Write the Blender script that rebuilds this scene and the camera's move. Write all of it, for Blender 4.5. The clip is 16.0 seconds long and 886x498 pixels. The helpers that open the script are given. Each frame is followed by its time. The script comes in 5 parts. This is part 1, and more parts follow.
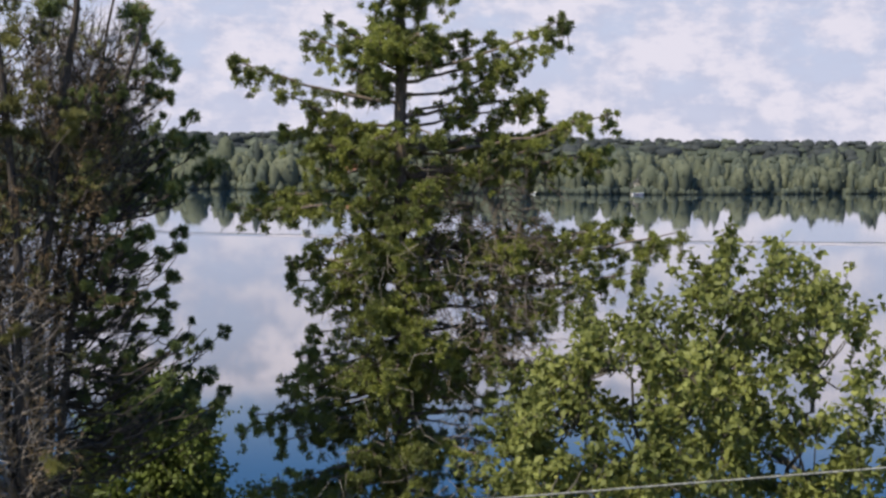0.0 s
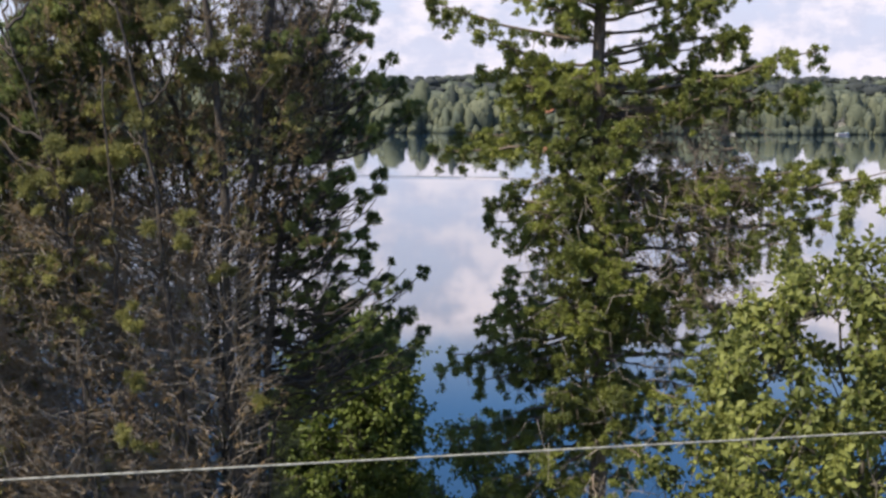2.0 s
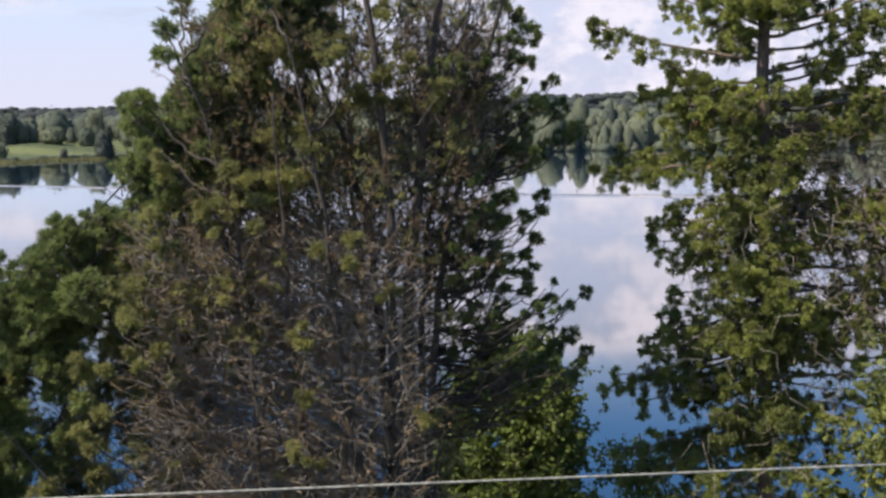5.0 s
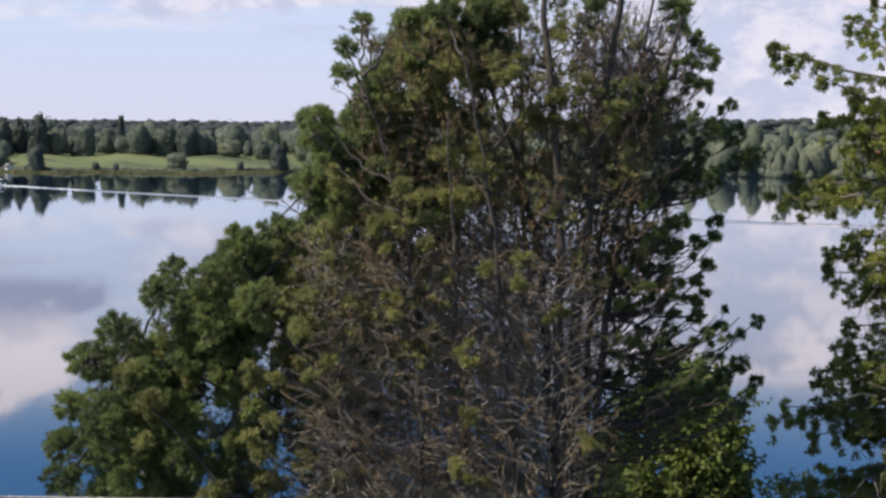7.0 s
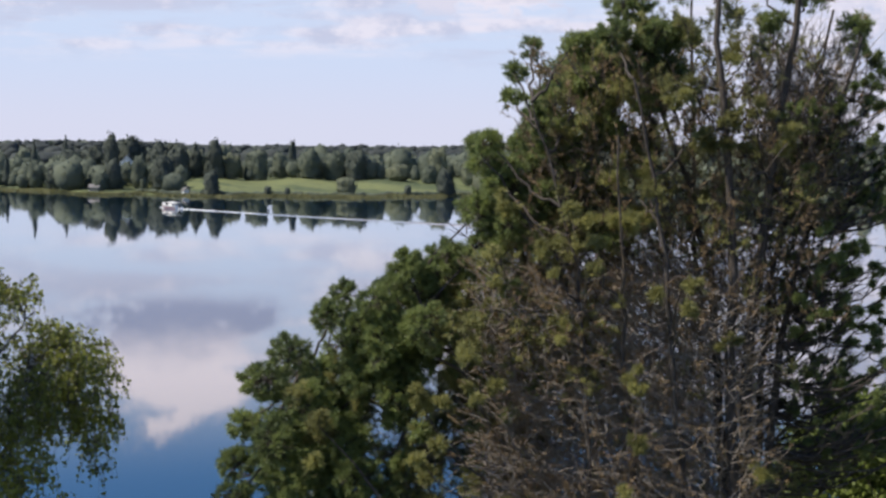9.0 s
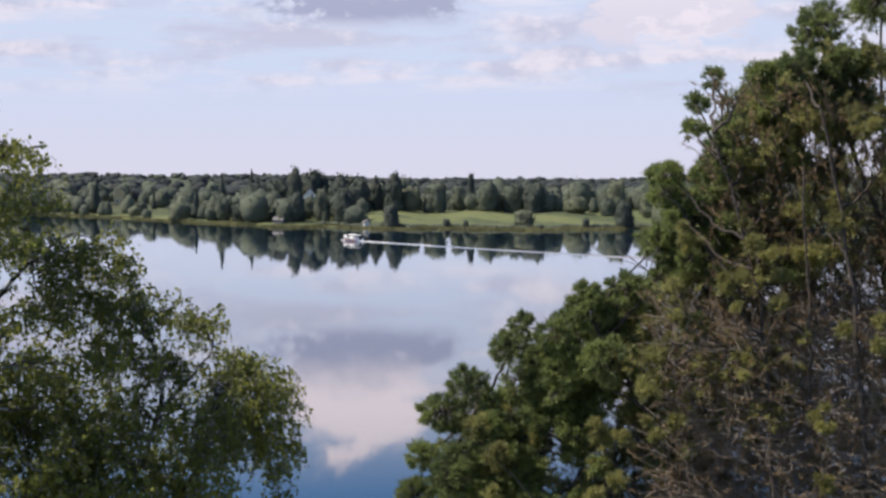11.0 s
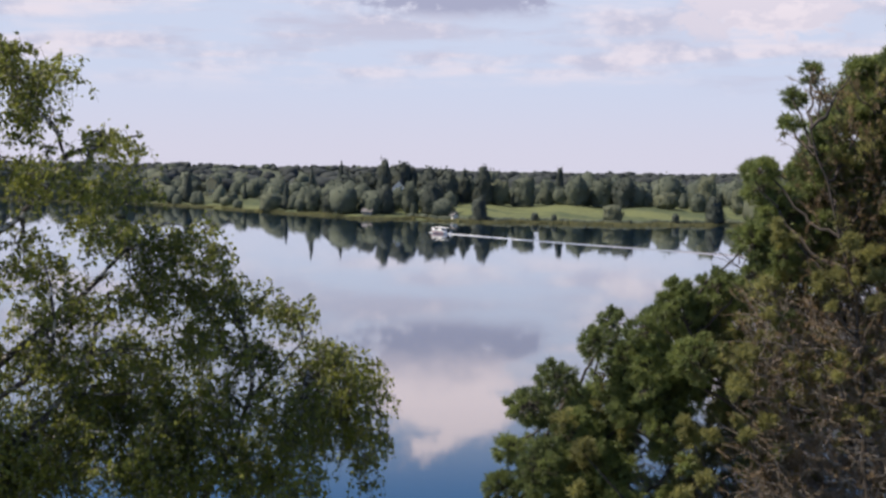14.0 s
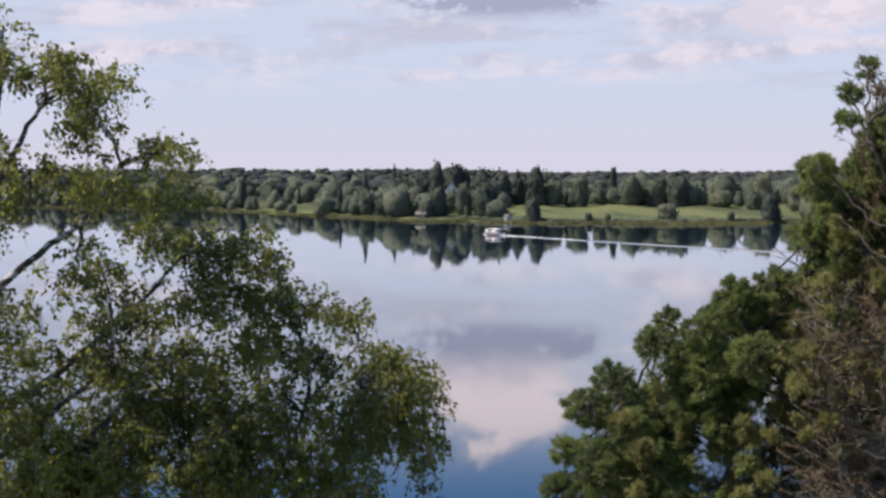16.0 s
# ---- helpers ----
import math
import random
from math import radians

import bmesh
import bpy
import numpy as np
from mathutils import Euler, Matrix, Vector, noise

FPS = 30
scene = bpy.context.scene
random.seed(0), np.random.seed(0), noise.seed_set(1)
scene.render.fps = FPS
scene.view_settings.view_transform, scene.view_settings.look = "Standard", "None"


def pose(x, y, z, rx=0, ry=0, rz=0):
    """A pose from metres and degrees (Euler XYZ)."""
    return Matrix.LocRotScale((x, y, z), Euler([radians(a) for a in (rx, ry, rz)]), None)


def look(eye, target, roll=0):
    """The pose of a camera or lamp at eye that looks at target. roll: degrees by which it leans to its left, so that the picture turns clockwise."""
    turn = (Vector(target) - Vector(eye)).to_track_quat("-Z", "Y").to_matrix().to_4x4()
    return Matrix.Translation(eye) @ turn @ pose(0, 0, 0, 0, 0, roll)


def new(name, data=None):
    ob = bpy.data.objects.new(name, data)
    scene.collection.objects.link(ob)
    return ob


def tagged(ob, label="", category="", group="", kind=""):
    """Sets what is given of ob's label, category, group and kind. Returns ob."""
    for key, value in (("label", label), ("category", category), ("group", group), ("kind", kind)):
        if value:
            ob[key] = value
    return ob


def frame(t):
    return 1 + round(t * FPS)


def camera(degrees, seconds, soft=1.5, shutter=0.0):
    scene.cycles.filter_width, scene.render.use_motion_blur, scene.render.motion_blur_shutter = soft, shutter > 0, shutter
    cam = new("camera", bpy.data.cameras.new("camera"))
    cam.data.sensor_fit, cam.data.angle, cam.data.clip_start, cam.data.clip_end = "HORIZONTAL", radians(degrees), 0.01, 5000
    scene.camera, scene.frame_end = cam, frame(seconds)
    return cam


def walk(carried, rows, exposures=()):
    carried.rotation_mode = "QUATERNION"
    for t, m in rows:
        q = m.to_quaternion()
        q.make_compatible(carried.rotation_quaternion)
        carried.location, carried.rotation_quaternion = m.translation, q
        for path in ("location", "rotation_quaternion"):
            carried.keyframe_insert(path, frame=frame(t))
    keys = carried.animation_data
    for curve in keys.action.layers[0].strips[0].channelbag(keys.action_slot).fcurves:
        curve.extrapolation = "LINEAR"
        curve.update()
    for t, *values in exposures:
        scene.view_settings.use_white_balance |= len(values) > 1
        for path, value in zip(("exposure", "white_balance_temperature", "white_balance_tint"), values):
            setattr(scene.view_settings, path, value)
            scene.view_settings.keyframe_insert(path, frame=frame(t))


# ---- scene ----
# ---------------------------------------------------------------- camera
EYE = 16.0                       # metres above the lake
cam = camera(35.93, 16.0, soft=2.7)
ROWS = [  # seconds, x, y, z, then the three turns in degrees
    (0, 0, 0, 16, 85.599, -1.196, 0.092),
    (0.5, -0.0119, 0.0376, 15.9971, 84.734, -0.614, 3.199),
    (1, -0.0229, 0.0378, 15.986, 84.076, -0.489, 4.82),
    (1.5, -0.024, 0.0481, 15.9909, 83.175, -0.653, 6.353),
    (2, -0.0305, 0.0481, 15.98, 83.087, -0.417, 8.214),
    (2.5, -0.0293, 0.0675, 15.9893, 83.24, -0.529, 8.768),
    (3, -0.0319, 0.0523, 15.985, 83.313, -0.447, 10.316),
    (3.5, -0.04, 0.0803, 15.9884, 83.676, 0.384, 11.636),
    (5.8, -0.0463, -0.1296, 16.0141, 84.134, -0.172, 17.758),
    (6, -0.0547, -0.1201, 16.0097, 84.396, -0.374, 18.801),
    (6.5, -0.0576, -0.1269, 16.0119, 84.051, -0.401, 21.323),
    (7, -0.0686, -0.1057, 16.0099, 84.723, -0.681, 21.893),
    (7.5, -0.0775, -0.1066, 16.0122, 84.943, -0.52, 23.932),
    (8, -0.0927, -0.0947, 16.0132, 85.033, -0.389, 26.064),
    (8.5, -0.0995, -0.0812, 16.0104, 85.098, -0.731, 27.708),
    (9, -0.1051, -0.0853, 16.0101, 85.665, -0.491, 28.834),
    (9.5, -0.1087, -0.0889, 16.0098, 86.202, -0.251, 31.855),
    (11.8, -0.1281, -0.0823, 16.0076, 86.576, -0.621, 37.234),
    (12, -0.1321, -0.0874, 16.0078, 86.269, -0.7, 37.609),
    (12.5, -0.1377, -0.079, 16.0074, 86.544, -0.599, 38.687),
    (13, -0.1327, -0.086, 16.0086, 86.959, -1.031, 39.294),
    (13.5, -0.1363, -0.0921, 16.0065, 86.686, -1.173, 39.842),
    (14, -0.1411, -0.088, 16.0066, 86.666, -0.882, 39.983),
    (14.5, -0.1402, -0.0841, 16.011, 86.851, -0.896, 40.195),
    (15, -0.1365, -0.089, 16.0076, 86.946, -0.95, 40.484),
    (15.5, -0.1431, -0.0888, 16.0081, 86.957, -0.566, 41.295),
    (16, -0.1476, -0.0871, 16.0105, 86.728, 0.066, 42.192),
]
# the clip's camera opens up a little before the dark trees and later turns slightly magenta
BALANCE = [(0.0, 0.2, 6550, 10), (1.0, 0.36, 6650, 10.5), (3.0, 0.54, 6700, 11), (3.5, 0.54, 6700, 11), (7.0, 0.28, 6500, 10), (9.5, 0.29, 6550, 10.5), (12.0, 0.24, 6800, 13.5), (16.0, 0.2, 6850, 13.5)]
walk(cam, [(t, pose(x, y, z, a, b, c)) for t, x, y, z, a, b, c in ROWS], BALANCE)

# ---------------------------------------------------------------- sky, sun, exposure
SUN_AZ, SUN_EL = 131.0, 51.0     # degrees to the left of the first view, degrees up


def node(tree, kind, operation="", interpolation_type="", data_type="", blend_type="", sky_type=""):
    n = tree.nodes.new(kind)
    if operation:
        n.operation = operation
    if interpolation_type:
        n.interpolation_type = interpolation_type
    if data_type:
        n.data_type = data_type
    if blend_type:
        n.blend_type = blend_type
    if sky_type:
        n.sky_type = sky_type
    return n


def plug(tree, socket, value):
    if isinstance(value, bpy.types.NodeSocket):
        tree.links.new(value, socket)
    else:
        socket.default_value = value


def calc(tree, op, a, b=0.0, c=0.0):
    n = node(tree, "ShaderNodeMath", operation=op)
    for socket, value in zip(n.inputs, (a, b, c)):
        plug(tree, socket, value)
    return n.outputs[0]


def ramp01(tree, value, low, high):
    n = node(tree, "ShaderNodeMapRange", interpolation_type="SMOOTHSTEP")
    plug(tree, n.inputs["Value"], value)
    plug(tree, n.inputs["From Min"], low)
    plug(tree, n.inputs["From Max"], high)
    return n.outputs["Result"]


def noise_of(tree, vector, scale, detail=4.0, rough=0.55):
    n = node(tree, "ShaderNodeTexNoise")
    plug(tree, n.inputs["Vector"], vector)
    n.inputs["Scale"].default_value = scale
    n.inputs["Detail"].default_value = detail
    n.inputs["Roughness"].default_value = rough
    return n.outputs["Fac"]


def mixed(tree, fac, a, b):
    n = node(tree, "ShaderNodeMix", data_type="RGBA")
    plug(tree, n.inputs[0], fac)
    plug(tree, n.inputs[6], a)
    plug(tree, n.inputs[7], b)
    return n.outputs[2]


def make_sky():
    world = bpy.data.worlds.new("sky")
    scene.world = world
    world.use_nodes = True
    tr = world.node_tree
    tr.nodes.clear()
    sky = node(tr, "ShaderNodeTexSky", sky_type="NISHITA")
    sky.sun_disc = False
    sky.sun_elevation, sky.sun_rotation = radians(SUN_EL), radians(360 - SUN_AZ)
    sky.air_density, sky.dust_density, sky.ozone_density = 1.0, 0.6, 1.5
    way = node(tr, "ShaderNodeTexCoord").outputs["Generated"]
    xyz = node(tr, "ShaderNodeSeparateXYZ")
    plug(tr, xyz.inputs[0], way)
    x, y, z = xyz.outputs
    el = calc(tr, "MULTIPLY", calc(tr, "ARCSINE", z), 57.29578)
    az = calc(tr, "MULTIPLY", calc(tr, "ARCTAN2", calc(tr, "MULTIPLY", x, -1.0), y), 57.29578)
    # noise in degrees of azimuth and elevation
    deg = node(tr, "ShaderNodeCombineXYZ")
    plug(tr, deg.inputs[0], az)
    plug(tr, deg.inputs[1], calc(tr, "MULTIPLY", el, 1.7))
    billow = noise_of(tr, deg.outputs[0], 0.26, 6.0, 0.6)
    fine = noise_of(tr, deg.outputs[0], 0.9, 5.0, 0.6)
    flat = node(tr, "ShaderNodeCombineXYZ")
    plug(tr, flat.inputs[0], calc(tr, "MULTIPLY_ADD", el, 0.5, az))
    plug(tr, flat.inputs[1], calc(tr, "MULTIPLY", el, 7.0))
    streak = noise_of(tr, flat.outputs[0], 0.16, 5.0, 0.55)
    wob = calc(tr, "MULTIPLY", calc(tr, "SUBTRACT", billow, 0.5), 1.0)
    wobf = calc(tr, "ADD", wob, calc(tr, "MULTIPLY", calc(tr, "SUBTRACT", fine, 0.5), 0.5))

    def lobe(a0, e0, ra, re, base):
        """A heap cloud round (a0, e0) with a flat base."""
        u = calc(tr, "DIVIDE", calc(tr, "SUBTRACT", az, a0), ra)
        v = calc(tr, "DIVIDE", calc(tr, "SUBTRACT", el, e0), re)
        r = calc(tr, "SQRT", calc(tr, "ADD", calc(tr, "MULTIPLY", u, u), calc(tr, "MULTIPLY", v, v)))
        body = ramp01(tr, calc(tr, "ADD", r, calc(tr, "MULTIPLY", wobf, 2.1)), 1.1, 0.7)
        return calc(tr, "MULTIPLY", body, ramp01(tr, calc(tr, "ADD", el, calc(tr, "MULTIPLY", wobf, 1.5)), base - 0.5, base + 0.7))

    grey_heap, white_heap = lobe(39.8, 8.4, 4.1, 3.4, 6.1), lobe(26.6, 7.4, 3.6, 3.0, 5.0)
    heap = calc(tr, "MAXIMUM", grey_heap, white_heap)
    # broken deck that covers the sky low on one side
    deck = calc(tr, "MULTIPLY", ramp01(tr, calc(tr, "ADD", az, calc(tr, "MULTIPLY", wobf, 14.0)), 25.0, 14.0),
                ramp01(tr, calc(tr, "ADD", el, calc(tr, "MULTIPLY", wobf, 2.2)), 11.3, 10.0))
    deck = calc(tr, "MULTIPLY", deck, ramp01(tr, az, -150.0, -110.0))
    deck = calc(tr, "MULTIPLY", deck, calc(tr, "MULTIPLY_ADD", ramp01(tr, billow, 0.34, 0.56), 0.42, 0.56))
    thin = calc(tr, "MULTIPLY", ramp01(tr, streak, 0.38, 0.64), calc(tr, "MULTIPLY", ramp01(tr, el, 2.8, 4.4), ramp01(tr, el, 10.0, 6.0)))
    thin = calc(tr, "MULTIPLY", thin, 0.9)
    high = calc(tr, "MULTIPLY", ramp01(tr, noise_of(tr, way, 3.2, 6.0, 0.6), 0.57, 0.70), ramp01(tr, el, 16.0, 24.0))
    cover = calc(tr, "MAXIMUM", calc(tr, "MAXIMUM", heap, deck), calc(tr, "MAXIMUM", thin, high))
    # lit tops, grey bases
    shade = ramp01(tr, calc(tr, "ADD", calc(tr, "MULTIPLY", billow, 0.68), calc(tr, "MULTIPLY", fine, 0.32)), 0.43, 0.58)
    lift = ramp01(tr, calc(tr, "ADD", el, calc(tr, "MULTIPLY", wobf, 2.4)), 7.2, 9.3)
    shade = mixed(tr, grey_heap, calc(tr, "MAXIMUM", shade, calc(tr, "MULTIPLY", white_heap, 0.6)), lift)
    grey_low = mixed(tr, grey_heap, (5.5, 5.8, 7.5, 1), (3.9, 4.3, 6.1, 1))
    grey_high = mixed(tr, grey_heap, (5.9, 6.0, 7.5, 1), (4.1, 4.5, 6.3, 1))
    cloud = mixed(tr, shade, grey_low, (8.0, 7.7, 8.8, 1))
    lofty = mixed(tr, shade, grey_high, (11.2, 10.2, 11.0, 1))
    cloud = mixed(tr, ramp01(tr, el, 6.0, 10.0), cloud, lofty)
    tint = node(tr, "ShaderNodeMix", data_type="RGBA", blend_type="MULTIPLY")
    tint.inputs[0].default_value = 1.0
    plug(tr, tint.inputs[6], sky.outputs[0])
    plug(tr, tint.inputs[7], mixed(tr, ramp01(tr, el, 8.0, 15.0), (1.0, 1.0, 1.14, 1), (0.6, 0.95, 1.35, 1)))
    low = mixed(tr, ramp01(tr, el, 4.5, 0.0), (5.9, 6.9, 9.0, 1), (6.6, 6.8, 8.4, 1))
    haze = mixed(tr, ramp01(tr, el, 14.0, 8.0), tint.outputs[2], low)
    col = mixed(tr, cover, haze, cloud)
    back = node(tr, "ShaderNodeBackground")
    plug(tr, back.inputs["Color"], col)
    back.inputs["Strength"].default_value = 0.085
    out = node(tr, "ShaderNodeOutputWorld")
    tr.links.new(back.outputs[0], out.inputs[0])


make_sky()
sun = new("sun", bpy.data.lights.new("sun", "SUN"))
sun.data.energy, sun.data.angle, sun.data.color = 5.0, radians(0.6), (1.0, 0.92, 0.76)
ca, ce = radians(SUN_AZ), radians(SUN_EL)
sun.matrix_world = look((-math.sin(ca) * math.cos(ce) * 50, math.cos(ca) * math.cos(ce) * 50, math.sin(ce) * 50), (0, 0, 0))


# ---------------------------------------------------------------- materials
def material(name):
    mat = bpy.data.materials.new(name)
    mat.use_nodes = True
    tr = mat.node_tree
    return mat, tr, tr.nodes["Principled BSDF"]


def mapped(tr, scale=(1, 1, 1)):
    m = node(tr, "ShaderNodeMapping")
    m.inputs["Scale"].default_value = scale
    plug(tr, m.inputs["Vector"], node(tr, "ShaderNodeTexCoord").outputs["Object"])
    return m.outputs[0]


def bumped(tr, bsdf, height, strength, distance):
    n = node(tr, "ShaderNodeBump")
    n.inputs["Strength"].default_value, n.inputs["Distance"].default_value = strength, distance
    plug(tr, n.inputs["Height"], height)
    tr.links.new(n.outputs[0], bsdf.inputs["Normal"])


def leaf_material(name, dark, light, through_light, rough=0.5, patch=0.8, gloss=0.4, single=0.5):
    """Leaves or needles: colour varies leaf by leaf and in larger patches; some light passes."""
    mat, tr, bsdf = material(name)
    island = node(tr, "ShaderNodeNewGeometry").outputs["Random Per Island"]
    cloudy = noise_of(tr, mapped(tr), patch, 3.0)
    fac = calc(tr, "ADD", calc(tr, "MULTIPLY", island, single), calc(tr, "MULTIPLY", ramp01(tr, cloudy, 0.32, 0.68), 1 - single))
    col = mixed(tr, fac, (*dark, 1), (*light, 1))
    plug(tr, bsdf.inputs["Base Color"], col)
    bsdf.inputs["Roughness"].default_value = rough
    bsdf.inputs["Specular IOR Level"].default_value = gloss
    trans = node(tr, "ShaderNodeBsdfTranslucent")
    plug(tr, trans.inputs["Color"], col)
    mix = node(tr, "ShaderNodeMixShader")
    mix.inputs[0].default_value = through_light
    tr.links.new(bsdf.outputs[0], mix.inputs[1])
    tr.links.new(trans.outputs[0], mix.inputs[2])
    tr.links.new(mix.outputs[0], tr.nodes["Material Output"].inputs[0])
    return mat


def bark_material(name, dark, light, patch=None):
    mat, tr, bsdf = material(name)
    grain = noise_of(tr, mapped(tr, (9, 9, 2)), 6.0, 6.0, 0.65)
    blot = noise_of(tr, mapped(tr), 2.2, 3.0)
    fac = calc(tr, "ADD", calc(tr, "MULTIPLY", ramp01(tr, grain, 0.35, 0.65), 0.6), calc(tr, "MULTIPLY", blot, 0.4))
    col = mixed(tr, fac, (*dark, 1), (*light, 1))
    if patch:
        col = mixed(tr, ramp01(tr, noise_of(tr, mapped(tr, (3, 3, 9)), 2.5, 4.0), 0.53, 0.58), col, (*patch, 1))
    plug(tr, bsdf.inputs["Base Color"], col)
    bsdf.inputs["Roughness"].default_value = 0.9
    bumped(tr, bsdf, grain, 0.6, 0.02)
    return mat


def plain_material(name, colour, rough=0.5, spread=0.2, scale=3.0, metal=0.0):
    mat, tr, bsdf = material(name)
    fac = noise_of(tr, mapped(tr), scale, 5.0, 0.6)
    low = tuple(c * (1 - spread) for c in colour)
    high = tuple(min(1, c * (1 + spread)) for c in colour)
    plug(tr, bsdf.inputs["Base Color"], mixed(tr, ramp01(tr, fac, 0.3, 0.7), (*low, 1), (*high, 1)))
    bsdf.inputs["Roughness"].default_value = rough
    bsdf.inputs["Metallic"].default_value = metal
    return mat


def water_material():
    mat, tr, bsdf = material("lake_water")
    bsdf.inputs["Base Color"].default_value = (0.007, 0.024, 0.05, 1)
    bsdf.inputs["Roughness"].default_value = 0.03
    bsdf.inputs["IOR"].default_value = 1.36
    bsdf.inputs["Coat Weight"].default_value, bsdf.inputs["Coat Roughness"].default_value, bsdf.inputs["Coat IOR"].default_value = 0.7, 0.03, 1.4
    calm = noise_of(tr, mapped(tr, (0.02, 0.05, 1)), 1.0, 3.0)
    ripple = noise_of(tr, mapped(tr, (0.5, 0.9, 1)), 1.2, 3.0, 0.5)
    bumped(tr, bsdf, calc(tr, "MULTIPLY", ripple, calc(tr, "MULTIPLY_ADD", ramp01(tr, calm, 0.4, 0.7), 0.8, 0.2)), 0.10, 0.02)
    return mat


def ground_material():
    mat, tr, bsdf = material("meadow_grass")
    big = noise_of(tr, mapped(tr, (0.012, 0.07, 0.2)), 1.0, 5.0, 0.65)
    small = noise_of(tr, mapped(tr, (0.25, 0.6, 1)), 1.0, 5.0, 0.65)
    fac = calc(tr, "ADD", calc(tr, "MULTIPLY", ramp01(tr, big, 0.42, 0.58), 0.6), calc(tr, "MULTIPLY", ramp01(tr, small, 0.38, 0.62), 0.45))
    grass = mixed(tr, fac, (0.035, 0.055, 0.022, 1), (0.155, 0.17, 0.06, 1))
    reach = node(tr, "ShaderNodeVectorMath", operation="LENGTH")
    plug(tr, reach.inputs[0], node(tr, "ShaderNodeTexCoord").outputs["Object"])
    floor = mixed(tr, small, (0.03, 0.04, 0.02, 1), (0.08, 0.09, 0.045, 1))
    plug(tr, bsdf.inputs["Base Color"], mixed(tr, ramp01(tr, reach.outputs["Value"], 540.0, 600.0), grass, floor))
    bsdf.inputs["Roughness"].default_value = 0.95
    bumped(tr, bsdf, small, 0.5, 0.3)
    return mat


WATER = water_material()
GROUND = ground_material()
PINE_NEEDLE = leaf_material("pine_needles", (0.075, 0.106, 0.05), (0.285, 0.335, 0.115), 0.5, 0.5, 1.6, 0.4, 0.35)
# Olive of older needles; also carries the sunlit tone of the near tufts.
OLD_LIT_NEEDLE = leaf_material("old_and_lit_pine_needles", (0.135, 0.137, 0.06), (0.41, 0.4, 0.15), 0.55, 0.5, 1.8, 0.4, 0.35)
SPRUCE_NEEDLE = leaf_material("spruce_needles", (0.07, 0.09, 0.035), (0.35, 0.375, 0.092), 0.4, 0.5, 2.2, 0.4, 0.3)
BUSH_LEAF = leaf_material("maple_leaves", (0.07, 0.09, 0.025), (0.36, 0.38, 0.11), 0.42, 0.55, 1.2, 0.3, 0.4)
BIRCH_LEAF = leaf_material("birch_leaves", (0.095, 0.116, 0.03), (0.36, 0.378, 0.088), 0.52, 0.5, 1.1, 0.3, 0.35)
ALDER_LEAF = leaf_material("alder_leaves", (0.06, 0.09, 0.022), (0.2, 0.245, 0.058), 0.38, 0.5, 1.3, 0.3)
# Far foliage is paler and bluer: distance haze mixed into the base colours.
FAR_LEAF = leaf_material("hazed_far_leaves", (0.085, 0.105, 0.09), (0.2, 0.225, 0.165), 0.4, 0.8, 0.1, 0.2, 0.4)
FAR_PALE = leaf_material("hazed_willow_leaves", (0.12, 0.14, 0.1), (0.25, 0.265, 0.18), 0.42, 0.8, 0.12, 0.2, 0.45)
# Low-contrast blue-grey: the ridge's aerial haze is part of this base colour.
HAZED_RIDGE = leaf_material("hazed_ridge_forest", (0.066, 0.076, 0.08), (0.098, 0.109, 0.107), 0.35, 0.8, 0.008, 0.1, 0.15)
FAR_SPRUCE = leaf_material("hazed_spruce_needles", (0.05, 0.062, 0.056), (0.1, 0.115, 0.095), 0.25, 0.8, 0.06, 0.2)
DRY_NEEDLE = leaf_material("dry_needles", (0.14, 0.1, 0.06), (0.4, 0.28, 0.16), 0.4, 0.8)
REED = leaf_material("reeds", (0.14, 0.14, 0.06), (0.3, 0.28, 0.13), 0.2, 0.7, 0.1)
PINE_BARK = bark_material("pine_bark", (0.025, 0.021, 0.019), (0.115, 0.093, 0.081))
TWIG_BARK = bark_material("dead_twigs", (0.145, 0.125, 0.111), (0.4, 0.346, 0.305))
SPRUCE_BARK = bark_material("spruce_bark", (0.07, 0.055, 0.045), (0.26, 0.2, 0.16))
BIRCH_BARK = bark_material("birch_bark", (0.03, 0.027, 0.025), (0.12, 0.1, 0.09), (0.55, 0.53, 0.5))
BUSH_BARK = bark_material("bush_bark", (0.05, 0.045, 0.035), (0.16, 0.14, 0.11))
WHITE_PAINT = plain_material("white_paint", (0.85, 0.84, 0.82), 0.5, 0.06)
YELLOW_PAINT = plain_material("yellow_paint", (0.62, 0.5, 0.26), 0.6, 0.1)
ROOF_GREY = plain_material("roof_sheet", (0.16, 0.15, 0.15), 0.6, 0.2)
ROOF_RED = plain_material("roof_tiles", (0.34, 0.13, 0.08), 0.8, 0.2)
DARK_GLASS = plain_material("dark_glass", (0.02, 0.025, 0.03), 0.08, 0.1)
HULL_RED = plain_material("red_hull", (0.5, 0.06, 0.04), 0.35, 0.1)
BLACK_PLASTIC = plain_material("black_plastic", (0.02, 0.02, 0.022), 0.45, 0.2)
FOAM = plain_material("wake_foam", (0.75, 0.77, 0.8), 0.8, 0.15, 1.5)
CABLE = plain_material("weathered_cable", (0.3, 0.29, 0.26), 0.75, 0.4, 30.0)
GREY_WOOD = plain_material("grey_wood", (0.3, 0.28, 0.25), 0.9, 0.25)

rng = np.random.default_rng(7)


def reseed(number):
    """A fresh run of random numbers for one thing, so that it stays the same whatever else changes."""
    global rng
    rng = np.random.default_rng(number)


